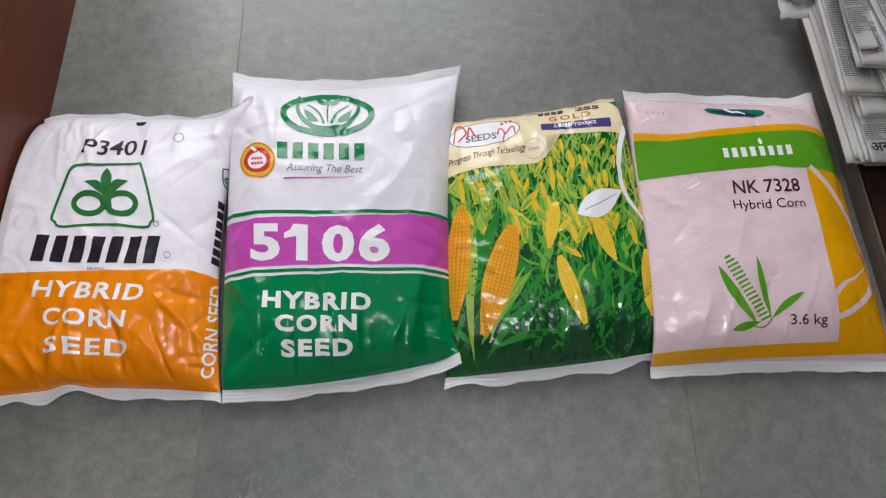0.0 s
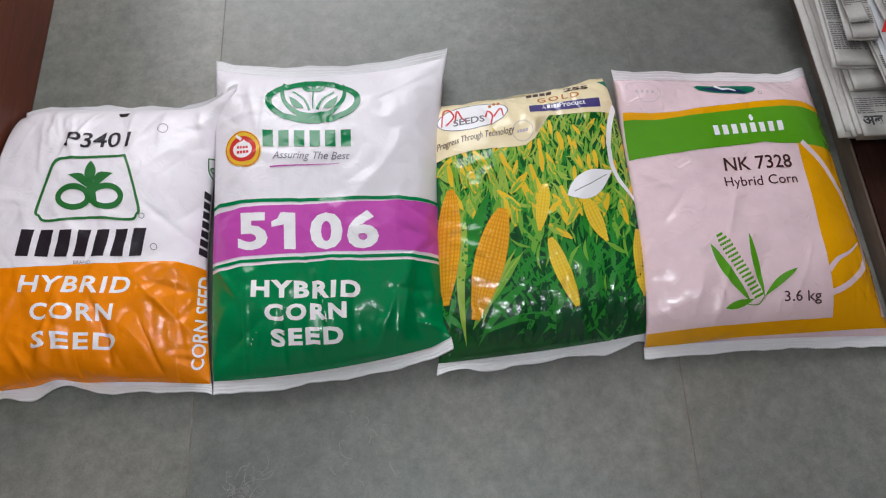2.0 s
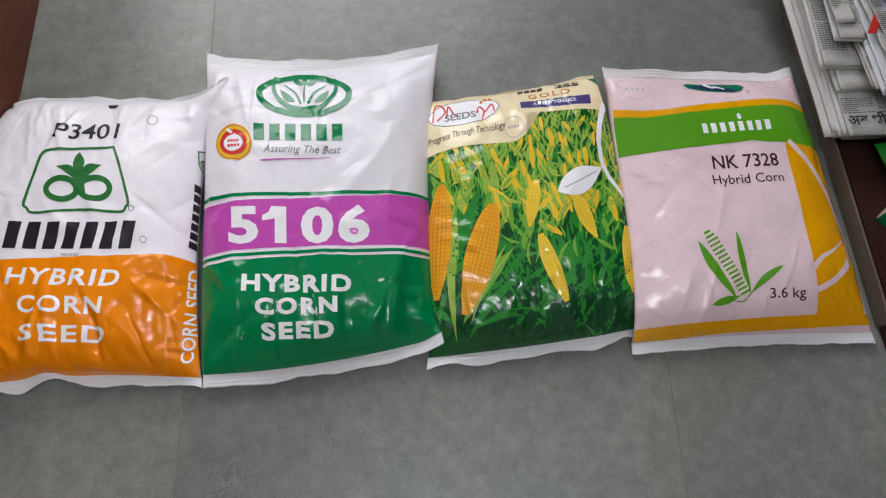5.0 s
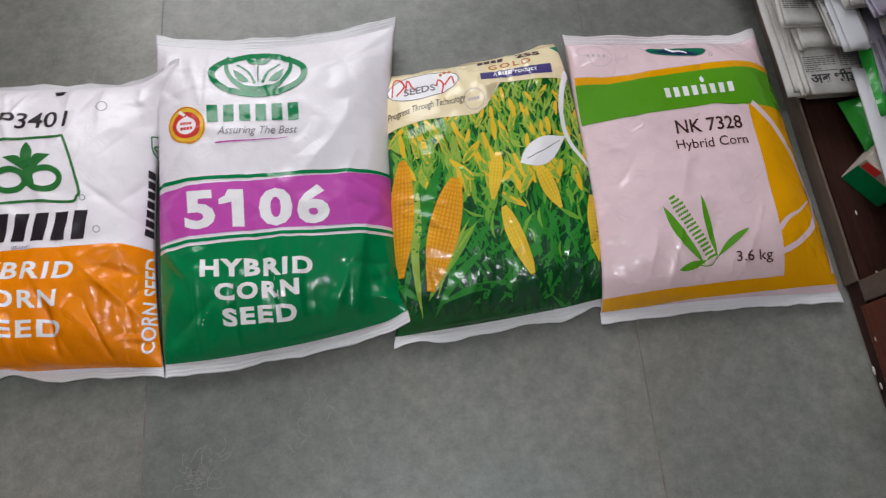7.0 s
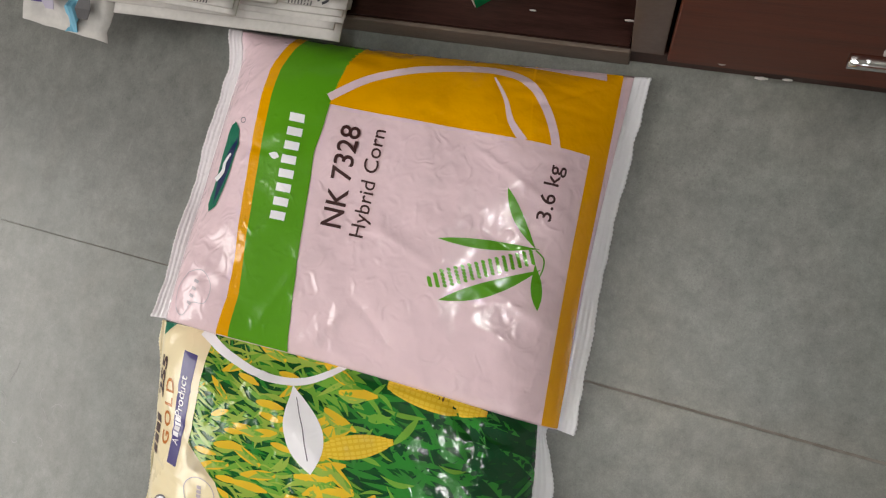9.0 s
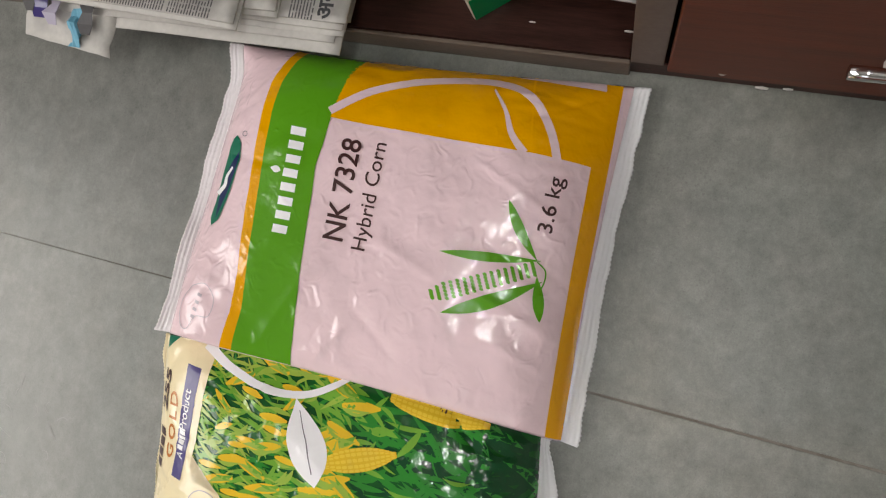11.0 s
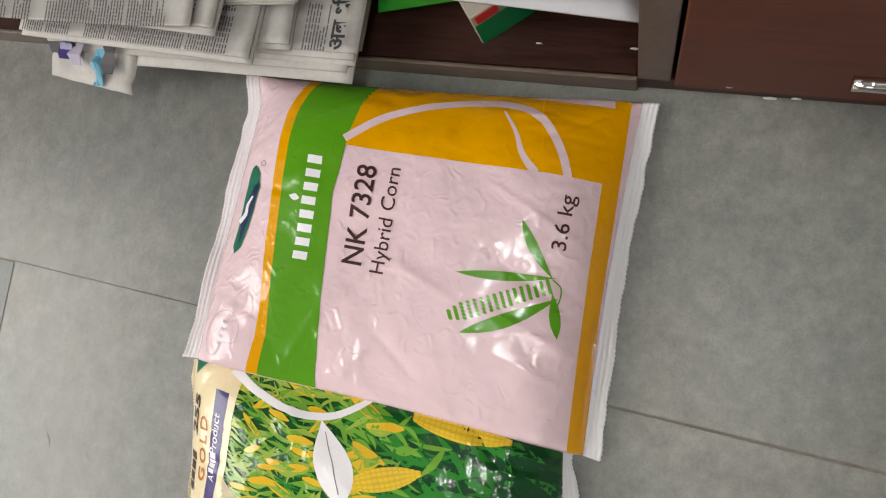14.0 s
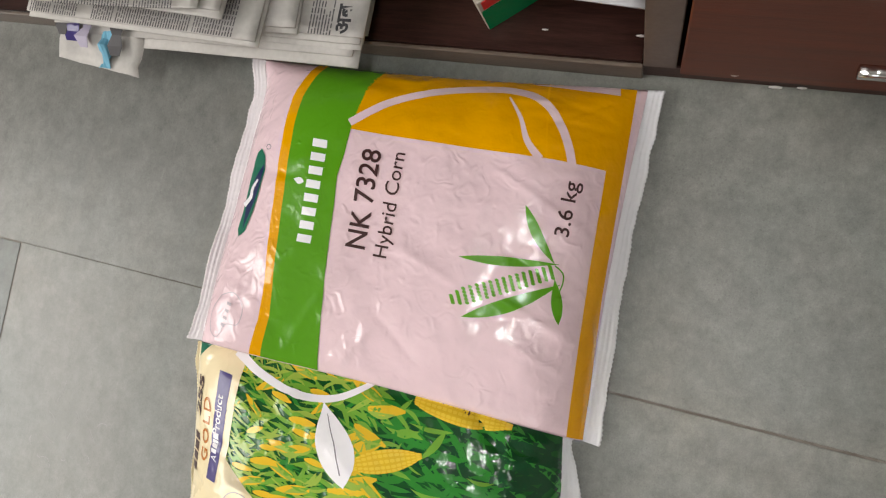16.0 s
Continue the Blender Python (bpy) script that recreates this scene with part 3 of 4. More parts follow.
def film_point(key, x, y, lift):
    b = BAGS[key]
    u, v = sheet_uv(b, x, y)
    s, st = b["seal"], b.get("seal_top", b["seal"])
    u, v = min(max(u, 0.004), 0.996), min(max(v, s), 1 - st)
    e = 0.008
    z = film_height(key, u, v)
    du = Vector((b["right"][0] - b["left"][0], 0, 0)) * e * 2 + Vector((0, 0, film_height(key, u + e, v) - film_height(key, u - e, v)))
    dv = Vector((0, b["top"][0] - b["bottom"][0], 0)) * e * 2 + Vector((0, 0, film_height(key, u, v + e) - film_height(key, u, v - e)))
    nrm = du.cross(dv).normalized()
    x, y = plan_at(b, u, v)
    return Vector((x, y, z)) + nrm * lift


def filled_body(key, mat, parent, label):
    b = BAGS[key]
    s, st, nu, nv = b["seal"], b.get("seal_top", b["seal"]), NU, NV
    bm = bmesh.new()
    ups, downs = [], []
    rl, rr, rb, rt = b["rims"]
    for j in range(nv + 1):
        v = lerp(s, 1 - st, j / nv)
        ru, rd = [], []
        for i in range(nu + 1):
            u = i / nu
            x, y = plan_at(b, u, v)
            z = film_height(key, u, v)
            ru.append(bm.verts.new((x, y, z)))
            f = swell(u, 4, 0.8) * swell((v - s) / (1 - s - st), 4, 0.8)
            rd.append(bm.verts.new((x, y, max(0.0015, lerp(min(z, lerp(rl, rr, u), lerp(rb, rt, v) + 0.02) - 0.0006, 0.0015, min(1, 1.3 * f))))) if 0 < i < nu else ru[-1])
        ups.append(ru), downs.append(rd)
    for j in range(nv):
        for i in range(nu):
            bm.faces.new((ups[j][i], ups[j][i + 1], ups[j + 1][i + 1], ups[j + 1][i]))
            quad = [downs[j][i], downs[j + 1][i], downs[j + 1][i + 1], downs[j][i + 1]]
            if len(set(quad)) == 4:
                bm.faces.new(quad)
    return part("body", bm, mat, parent, label, smooth=True)


def crimped_seal(key, end, name, mat, parent, label, ripple=0.005):
    """The flat welded strip at one end: fine ribs along it, a serrated rim, a lazy wave."""
    b = BAGS[key]
    s, nu, nv = b["seal"] if end == "bottom" else b.get("seal_top", b["seal"]), 150, 12
    rows = []
    for j in range(nv + 1):
        t = j / nv
        row = []
        for i in range(nu + 1):
            u = i / nu
            v = s * (1 - t) if end == "bottom" else 1 - s * (1 - t)
            if t == 1:
                v += (0.0022 if i % 2 else -0.0004) * (-1 if end == "bottom" else 1)
            x, y = plan_at(b, u, v)
            amp = b.get("wave", 0.004) if end == "top" else b.get("wave_low", b.get("wave", 0.004))
            y += (amp * noise.noise((u * 6 + b["seed"], 9.0 if end == "top" else 3.0, 1.0)) + 0.0015 * noise.noise((u * 19, b["seed"], 5.0))) * t
            z = film_height(key, u, s if end == "bottom" else 1 - s)
            rest = z + ripple * t * noise.noise((u * 5 + b["seed"], 2.2 if end == "top" else 6.1, 0)) + 0.0005 * math.sin(t * math.pi * 7)
            row.append((x, y, max(0.0022, lerp(z, rest, min(1, 3 * t)))))
        rows.append(row)
    return part(name, sheet_mesh(rows, 0.0008), mat, parent, label, smooth=True)


class Artwork:
    """Flat printing, drawn in sheet units and laid on the film."""

    def __init__(self, key):
        self.key, self.bm = key, bmesh.new()

    def poly(self, pts):
        f = self.bm.faces.new([self.bm.verts.new((p[0], p[1], 0)) for p in pts])
        return self

    def band(self, one, two):
        """Between two lines of equal length."""
        a = [self.bm.verts.new((*p, 0)) for p in one]
        c = [self.bm.verts.new((*p, 0)) for p in two]
        for i in range(len(a) - 1):
            self.bm.faces.new((a[i], a[i + 1], c[i + 1], c[i]))
        return self

    def stroke(self, pts, w0, w1=None):
        pts = smooth_line(pts)
        n = len(pts)
        l, r = [], []
        for i, p in enumerate(pts):
            q, o = pts[min(i + 1, n - 1)], pts[max(i - 1, 0)]
            d = Vector((q[0] - o[0], q[1] - o[1])).normalized()
            w = lerp(w0, w0 if w1 is None else w1, i / (n - 1)) / 2
            l.append((p[0] - d.y * w, p[1] + d.x * w)), r.append((p[0] + d.y * w, p[1] - d.x * w))
        return self.band(l, r)

    def lens(self, p, q, width, bend=0.0, n=10, blunt=False):
        p, q = Vector(p), Vector(q)
        d = q - p
        s = Vector((-d.y, d.x)).normalized()
        l, r = [], []
        for i in range(n + 1):
            t = i / n
            mid = p + d * t + s * bend * math.sin(math.pi * t)
            w = width / 2 * (max(0.02, math.sin(math.pi * t ** 0.85)) if not blunt else max(0.1, math.sin(math.pi * min(1, 0.04 + 0.96 * t ** 0.9))) ** 0.65)
            l.append(mid + s * w), r.append(mid - s * w)
        return self.band([tuple(v) for v in l], [tuple(v) for v in r])

    def disc(self, c, rx, ry, tilt=0.0, n=28):
        t = radians(tilt)
        return self.poly([(c[0] + rx * math.cos(k) * math.cos(t) - ry * math.sin(k) * math.sin(t), c[1] + rx * math.cos(k) * math.sin(t) + ry * math.sin(k) * math.cos(t))
                          for k in (i * math.tau / n for i in range(n))])

    def ring(self, c, rx, ry, w, tilt=0.0, start=0.0, end=360.0, n=40):
        t = radians(tilt)
        def at(a, q):
            x, y = (rx - q) * math.cos(a), (ry - q) * math.sin(a)
            return c[0] + x * math.cos(t) - y * math.sin(t), c[1] + x * math.sin(t) + y * math.cos(t)
        ang = [radians(lerp(start, end, i / n)) for i in range(n + 1)]
        return self.band([at(a, 0) for a in ang], [at(a, w) for a in ang])

    def bars(self, c, w, h, n, angle=0.0, slant=0.0, gap=0.2):
        """A row of plain upright blocks."""
        a = radians(angle)
        for i in range(n):
            x0, x1 = (i / n - 0.5) * w, ((i + 1 - gap) / n - 0.5) * w
            pts = [(x0 - slant * h / 2, h / 2), (x1 - slant * h / 2, h / 2), (x1 + slant * h / 2, -h / 2), (x0 + slant * h / 2, -h / 2)]
            self.poly([(c[0] + x * math.cos(a) - y * math.sin(a), c[1] + x * math.sin(a) + y * math.cos(a)) for x, y in pts])
        return self

    def singly(self, name, mat, parent, label, layer=2):
        """Each separate shape laid as a part of its own."""
        for f in self.bm.faces:
            one = Artwork(self.key)
            one.poly([v.co.xy for v in f.verts])
            one.lay(name, mat, parent, label, layer)
        self.bm.free()

    def text(self, words, c, w, h, angle=0.0, slant=0.0, bold=0.0, space=1.0):
        cu = bpy.data.curves.new("lettering", "FONT")
        cu.body, cu.offset, cu.resolution_u, cu.space_character = words, bold, 3, space
        ob = new("lettering", cu)
        bpy.context.view_layer.update()
        me = bpy.data.meshes.new_from_object(ob.evaluated_get(bpy.context.evaluated_depsgraph_get()))
        bpy.data.objects.remove(ob), bpy.data.curves.remove(cu)
        co = [v.co for v in me.vertices]
        x0, x1 = min(p.x for p in co), max(p.x for p in co)
        y0, y1 = min(p.y for p in co), max(p.y for p in co)
        a = radians(angle)
        vs = []
        for p in co:
            y = (0.5 - (p.y - y0) / (y1 - y0)) * h
            x = ((p.x - x0) / (x1 - x0) - 0.5) * w - slant * y
            vs.append(self.bm.verts.new((c[0] + x * math.cos(a) - y * math.sin(a), c[1] + x * math.sin(a) + y * math.cos(a), 0)))
        for f in me.polygons:
            if len(set(f.vertices)) > 2:
                try:
                    self.bm.faces.new([vs[i] for i in f.vertices])
                except ValueError:
                    pass
        bpy.data.meshes.remove(me)
        return self

    def lay(self, name, mat, parent, label="", layer=1, step=3.0, kind=""):
        bm = self.bm
        lift = 0.0006 + 0.0003 * layer if self.key == "corn_field" else 0.0004 + 0.0002 * layer
        bmesh.ops.triangulate(bm, faces=[f for f in bm.faces if len(f.verts) > 4])
        if step:
            for axis in (0, 1):
                lo, hi = min(v.co[axis] for v in bm.verts), max(v.co[axis] for v in bm.verts)
                k = math.ceil(lo / step)
                no = Vector((1, 0, 0)) if axis == 0 else Vector((0, 1, 0))
                while k * step < hi:
                    bmesh.ops.bisect_plane(bm, geom=bm.verts[:] + bm.edges[:] + bm.faces[:], plane_co=no * k * step, plane_no=no)
                    k += 1
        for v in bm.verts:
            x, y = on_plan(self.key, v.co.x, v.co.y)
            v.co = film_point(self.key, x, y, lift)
        bm.normal_update()
        for f in bm.faces:
            if f.normal.z < 0:
                f.normal_flip()
        return part(name, bm, mat, parent, label, smooth=True, kind=kind)


def smooth_line(pts, sub=6):
    """A curve through points."""
    if len(pts) < 3:
        return [(lerp(pts[0][0], pts[1][0], i / sub), lerp(pts[0][1], pts[1][1], i / sub)) for i in range(sub + 1)]
    out = []
    for i in range(len(pts) - 1):
        p0, p1, p2, p3 = (Vector(pts[min(max(k, 0), len(pts) - 1)]) for k in (i - 1, i, i + 1, i + 2))
        for j in range(sub):
            t = j / sub
            out.append(tuple(0.5 * (2 * p1 + (p2 - p0) * t + (2 * p0 - 5 * p1 + 4 * p2 - p3) * t * t + (3 * p1 - p0 - 3 * p2 + p3) * t ** 3)))
    return out + [tuple(pts[-1])]


def bag(key, body_mat, label, seal_label):
    b = BAGS[key]
    x, y = plan_at(b, 0.5, 0.5)
    t = thing("seed_bag", (x, y, 0), label, "seed bag", "seed bags in a row")
    filled_body(key, body_mat, t, "")
    crimped_seal(key, "bottom", "bottom_seal", M["seal"], t, seal_label)
    crimped_seal(key, "top", "top_seal", dict(pink=M["rim_pink"], corn_field=M["cream"]).get(key, M["seal"]), t, seal_label)
    return t


# ---- white and orange bag ----
K = "white_orange"
B = bag(K, M["white"], "plump white and orange plastic corn seed bag beside the cupboard", "crimped white seal")
Artwork(K).band([(-20, 486), (60, 484), (150, 480), (250, 477), (330, 478), (392, 490), (410, 493)],
                [(-40, 730), (60, 728), (150, 728), (250, 728), (330, 728), (392, 728), (410, 728)]).lay("orange_panel", M["orange"], B, "glossy orange printed lower half")
Artwork(K).text("P3401", (203, 261), 108, 27, 1, 0.2, 0.012).lay("variety_number", M["ink_black"], B, "slanted black number", 2)
Artwork(K).text("HYBRID", (158, 515), 193, 29, 1.5, 0.28, 0.024, 1.15).lay("lettering", M["ink_white"], B, "white capital letters", 2)
Artwork(K).text("CORN", (150, 563), 143, 30, 1, 0.12, 0.024, 1.15).lay("lettering", M["ink_white"], B, "white capital letters", 2)
Artwork(K).text("SEED", (152, 613), 145, 30, 0.5, 0.1, 0.024, 1.15).lay("lettering", M["ink_white"], B, "white capital letters", 2)
Artwork(K).text("BRAND", (170, 476), 29, 6).lay("small_lettering", M["ink_grey"], B, "tiny grey letters", 2)
Artwork(K).bars((176, 442), 228, 47, 7, 0.5, 0.26, 0.34).singly("brand_block", M["ink_black"], B, "slanted black block")
Artwork(K).text("CORN SEED", (373, 586), 172, 23, -86, 0.0, 0.016).lay("side_lettering", M["ink_white"], B, "white letters running up the side", 2)
Artwork(K).bars((387, 408), 116, 22, 7, -82, 0.2, 0.25).singly("side_block", M["ink_black"], B, "black block on the side")
emblem = [(150, 292), (238, 292), (252, 300), (272, 380), (268, 396), (255, 403), (185, 397), (112, 402), (98, 394), (95, 380), (126, 304), (150, 292)]
A = Artwork(K).stroke(emblem, 4.5)
A.ring((158, 361), 31, 23, 10).ring((215, 361), 31, 23, 10)
A.lens((190, 298), (189, 345), 20).lens((185, 345), (150, 322), 15, 7).lens((194, 345), (229, 322), 15, -7).poly([(184, 335), (195, 335), (200, 372), (178, 372)])
A.lay("emblem", M["ink_green"], B, "green plant emblem in a rounded frame", 2)
Artwork(K).stroke([(394, 297), (412, 296), (410, 318), (400, 329), (393, 318), (394, 297)], 2).ring((400, 314), 5, 5, 2).ring((407, 313), 5, 5, 2).lay("side_emblem", M["ink_green"], B, "small green emblem", 2)
for c, r in (((277, 398), 5), ((296, 452), 6), ((316, 246), 9)):
    Artwork(K).ring(c, r, r, 1.2).lay("registration_ring", M["ink_grey"], B, "small grey ring", 2)
Artwork(K).poly([(230, 206), (250, 206), (246, 214), (234, 214)]).lay("black_mark", M["ink_black"], B, "small black mark at the rim", 2)

# ---- white, magenta and green bag ----
K = "white_green"
B = bag(K, M["white"], "tall plump white, magenta and green plastic corn seed bag", "crimped white seal")
def across(pts, dy=0):
    return [(a, c + dy) for a, c in pts]
l1 = [(396, 378), (450, 374), (600, 370), (720, 372), (810, 378)]
Artwork(K).band(l1, across(l1, 6)).lay("green_line", M["green"], B, "thin green line", 1)
l2 = [(390, 393), (450, 387), (600, 380), (720, 380), (810, 384)]
l3 = [(385, 478), (450, 472), (600, 466), (720, 469), (810, 474)]
Artwork(K).band(l2, l3).lay("magenta_band", M["magenta"], B, "magenta band", 1)
l4 = [(385, 484), (450, 478), (600, 472), (720, 475), (810, 480)]
Artwork(K).band(l4, across(l4, 6)).lay("green_line", M["green"], B, "thin green line", 1)
l5 = [(380, 497), (450, 490), (600, 482), (720, 486), (810, 491)]
Artwork(K).band(l5, [(370, 725), (450, 725), (600, 725), (720, 725), (820, 725)]).lay("green_panel", M["green"], B, "glossy deep green lower half", 1)
Artwork(K).text("5106", (567, 429), 247, 67, 0.5, 0.0, 0.040, 1.15).poly([(503, 413), (514, 407), (519, 397), (527, 397), (527, 418), (503, 422)]).lay("variety_number", M["ink_white"], B, "large bold white number", 2)
Artwork(K).text("HYBRID", (561, 533), 191, 31, 1.5, 0.0, 0.044, 1.2).lay("lettering", M["ink_white"], B, "bold white capital letters", 2)
Artwork(K).text("CORN", (560, 573), 144, 30, 0, 0.0, 0.044, 1.2).lay("lettering", M["ink_white"], B, "bold white capital letters", 2)
Artwork(K).text("SEED", (562, 616), 128, 31, -1, 0.0, 0.044, 1.2).lay("lettering", M["ink_white"], B, "bold white capital letters", 2)
Artwork(K).text("Assuring The Best", (575, 301), 132, 17, 0.5, 0.3, 0.0).lay("slogan", M["ink_grey"], B, "dark slanted slogan", 2)
Artwork(K).stroke([(503, 318), (560, 315), (625, 312)], 2.6, 0.8).lay("underline", M["magenta"], B, "thin magenta underline", 2)
Artwork(K).bars((573, 269), 162, 29, 6, 0, 0.0, 0.34).singly("brand_block", M["green"], B, "green block")
A = Artwork(K).ring((580, 202), 83, 40, 11, 0, 0, 360)
for m in (-1, 1):
    A.stroke([(580, 229), (580 + m * 28, 223), (580 + m * 50, 202), (580 + m * 54, 180), (580 + m * 50, 168)], 11, 4)
    A.stroke([(580 + m * 7, 218), (580 + m * 16, 198), (580 + m * 36, 184)], 5, 2)
    A.lens((580 + m * 17, 214), (580 + m * 42, 192), 12, m * 3)
    A.lens((580, 184), (580 + m * 22, 169), 8, m * 3)
A.lens((580, 166), (580, 188), 8).stroke([(580, 184), (579, 216)], 2.5, 1.5)
A.lay("emblem", M["green"], B, "green leaf emblem in an oval ring", 2)
badge = Artwork(K).disc((457, 287), 32, 32).lay("badge", M["ink_yellow"], B, "round yellow and red badge", 2)
Artwork(K).disc((457, 287), 24, 23).lay("badge_centre", M["ink_red"], badge, "red centre", 3)
Artwork(K).disc((457, 288), 17, 15).bars((457, 272), 30, 5, 2, 40).lay("badge_field", M["ink_white"], badge, "white field", 4)
Artwork(K).bars((457, 284), 20, 5, 4).bars((458, 293), 22, 5, 4).lay("badge_bars", M["ink_red"], badge, "small red bars", 5)
Artwork(K).ring((457, 287), 30.5, 30.5, 1.2).lay("badge_ring", M["ink_red"], badge, "thin red ring", 3)

# ---- corn field bag ----
field = film("printed_field_green", (0.008, 0.095, 0.018), gloss=0.2, coat=0.35, crinkle=0.4, vary=0.4)
K = "corn_field"
B = bag(K, field, "glossy green plastic seed bag printed with corn cobs in a field", "creased white seal")
TONES = [film("print_leaf_dark", (0.006, 0.062, 0.020), 0.2, 0.35, 0.4), film("print_leaf_mid", (0.026, 0.235, 0.030), 0.2, 0.35, 0.4),
         film("print_leaf_light", (0.170, 0.400, 0.045), 0.2, 0.35, 0.4), film("print_leaf_lime", (0.320, 0.470, 0.070), 0.2, 0.35, 0.4),
         film("print_cob_yellow", (0.80, 0.52, 0.030), 0.2, 0.35, 0.4), film("print_cob_orange", (0.74, 0.29, 0.010), 0.2, 0.35, 0.4),
         film("print_kernel_light", (0.88, 0.62, 0.060), 0.2, 0.35, 0.3), film("print_kernel_gold", (0.86, 0.42, 0.022), 0.2, 0.35, 0.3)]
rng = random.Random(21)
leaves = [Artwork(K) for _ in range(4)]
for n in range(1800):
    a = rng.uniform(800, 1148)
    c = rng.uniform(240, 640) if rng.random() < 0.75 else rng.uniform(240, 420)
    low = (c - 240) / 400
    size = lerp(20, 60, low) * rng.uniform(0.6, 1.3)
    ang = radians(-90 + rng.gauss(0, 27))
    tone = min(3, max(0, int(rng.gauss(2.65 - 2.85 * low, 0.85 - 0.45 * low) + 0.5)))
    leaves[tone].lens((a, c), (a + size * math.cos(ang), c + size * math.sin(ang)), size * rng.uniform(0.10, 0.20), rng.uniform(-0.15, 0.15) * size, 7)
for k, (art, nm) in enumerate(zip(leaves, ("dark", "mid", "light", "lime"))):
    art.lay("printed_foliage", TONES[k], B, nm + " green printed foliage", 1 + 0.25 * k, 0, "stuff")
for n in range(96):
    c = 250 + (n // 11) * 22 + rng.uniform(-9, 9)
    a = 806 + (n % 11) * 32 + rng.uniform(-13, 13)
    s = lerp(26, 56, (c - 248) / 200) * rng.uniform(0.7, 1.2)
    ang = radians(rng.choice((-65, 245, 65, 75)) + rng.gauss(0, 14))
    if c > 450 or (a < 925 and c > 385):
        continue
    d = Vector((math.cos(ang), math.sin(ang)))
    small = Artwork(K).lens((a, c), (a + s * d.x, c + s * d.y), s * 0.27, 0, 8, True).lay("small_cob", TONES[4], B, "small yellow printed cob", 2.2, 0)
    Artwork(K).lens((a - 3, c), (a + s * 0.75 * d.x - 4, c + s * 0.75 * d.y), s * 0.15, 3, 6).lay("husk", TONES[3], small, "", 2.5, 0)
    Artwork(K).lens((a + 3, c), (a + s * 0.6 * d.x + 5, c + s * 0.6 * d.y), s * 0.12, -3, 6).lay("husk", TONES[2], small, "", 2.5, 0)
for p, q, w, bend, k in (((884, 372), (822, 545), 44, -10, 1), ((886, 374), (828, 525), 12, -16, 0), ((940, 480), (852, 612), 26, 8, 2), ((842, 420), (834, 560), 22, 4, 3), ((960, 520), (860, 640), 16, 10, 1), ((1010, 585), (860, 625), 14, 12, 1), ((1000, 605), (930, 590), 12, 6, 0)):
    Artwork(K).lens(p, q, w, bend).lay("broad_leaf", TONES[k], B, "broad dark printed leaf", 2.6, 6)
for p, q, w, bend in (((838, 430), (840, 640), 14, 6), ((930, 470), (866, 610), 8, 6), ((948, 470), (870, 600), 4, 8)):
    Artwork(K).lens(p, q, w, bend).lay("stalk", TONES[3], B, "lime printed stalk", 2.8, 6)


def printed_cob(p, q, width, rows, cols, base, kernel, mirror=1):
    cob = Artwork(K).lens(p, q, width, 0, 14, True).lay("printed_cob", base, B, "large printed corn cob", 4)
    p, q = Vector(p), Vector(q)
    d = q - p
    s = Vector((-d.y, d.x)).normalized()
    art = Artwork(K)
    for i in range(cols):
        t = (i + 0.6) / (cols + 0.3)
        w = width / 2 * max(0.1, math.sin(math.pi * min(1, 0.04 + 0.96 * t ** 0.9))) ** 0.65
        for j in range(rows):
            o = (j + 0.5) / rows * 2 - 1
            across_w = w * 0.94 * math.sin(o * 1.35) / math.sin(1.35)
            kw, kl = max(0.8, w / rows * 0.82 * math.cos(o * 0.9)), d.length / cols * 0.40
            c = p + d * t + s * across_w
            dn = d.normalized()
            art.poly([tuple(c + dn * kl + s * kw * 0.7), tuple(c + dn * kl - s * kw * 0.7), tuple(c - s * kw), tuple(c - dn * kl - s * kw * 0.7), tuple(c - dn * kl + s * kw * 0.7), tuple(c + s * kw)])
    art.lay("kernel_pattern", kernel, cob, "rows of printed kernels", 4.8, 0, "stuff")


printed_cob((908, 400), (856, 596), 54, 9, 27, TONES[5], TONES[7])
printed_cob((818, 364), (808, 566), 42, 7, 27, TONES[5], TONES[7])
printed_cob((990, 452), (1036, 575), 28, 6, 20, TONES[4], TONES[6])
printed_cob((984, 356), (972, 440), 24, 5, 14, TONES[4], TONES[6])
printed_cob((1050, 384), (1090, 462), 25, 5, 13, TONES[4], TONES[6])
printed_cob((1142, 440), (1150, 560), 22, 5, 18, TONES[4], TONES[6])
Artwork(K).band([(780, 206), (860, 200), (950, 194), (1030, 180), (1100, 168), (1112, 165)], [(780, 314), (860, 300), (950, 290), (965, 280), (966, 244), (972, 240)]).lay("cream_header", M["cream"], B, "cream header field", 3.2)
Artwork(K).band([(960, 190), (1030, 180), (1100, 168), (1115, 165)], [(962, 241), (1030, 238), (1100, 236), (1112, 236)]).lay("cream_header", M["cream"], B, "cream header field", 3.3)
Artwork(K).disc((858, 237), 62, 24, -10).lay("logo_field", M["ink_white"], B, "white oval logo field", 4)
Artwork(K).ring((858, 237), 63, 25, 1.6, -10).lay("logo_outline", M["ink_grey"], B, "thin grey oval outline", 4.4)
for pts in ([(804, 254), (808, 226), (818, 222), (826, 236), (812, 252)], [(828, 250), (832, 224), (840, 240), (848, 247)], [(880, 240), (886, 226), (894, 236), (890, 252)], [(896, 238), (908, 224), (912, 238)]):
    Artwork(K).stroke(pts, 3).lay("logo_stroke", M["ink_red"], B, "red brush stroke", 4.8)
for c in ((897, 213), (890, 217), (905, 213)):
    Artwork(K).disc(c, 3, 3).lay("logo_dot", M["ink_ochre"], B, "small orange dot", 4.8)
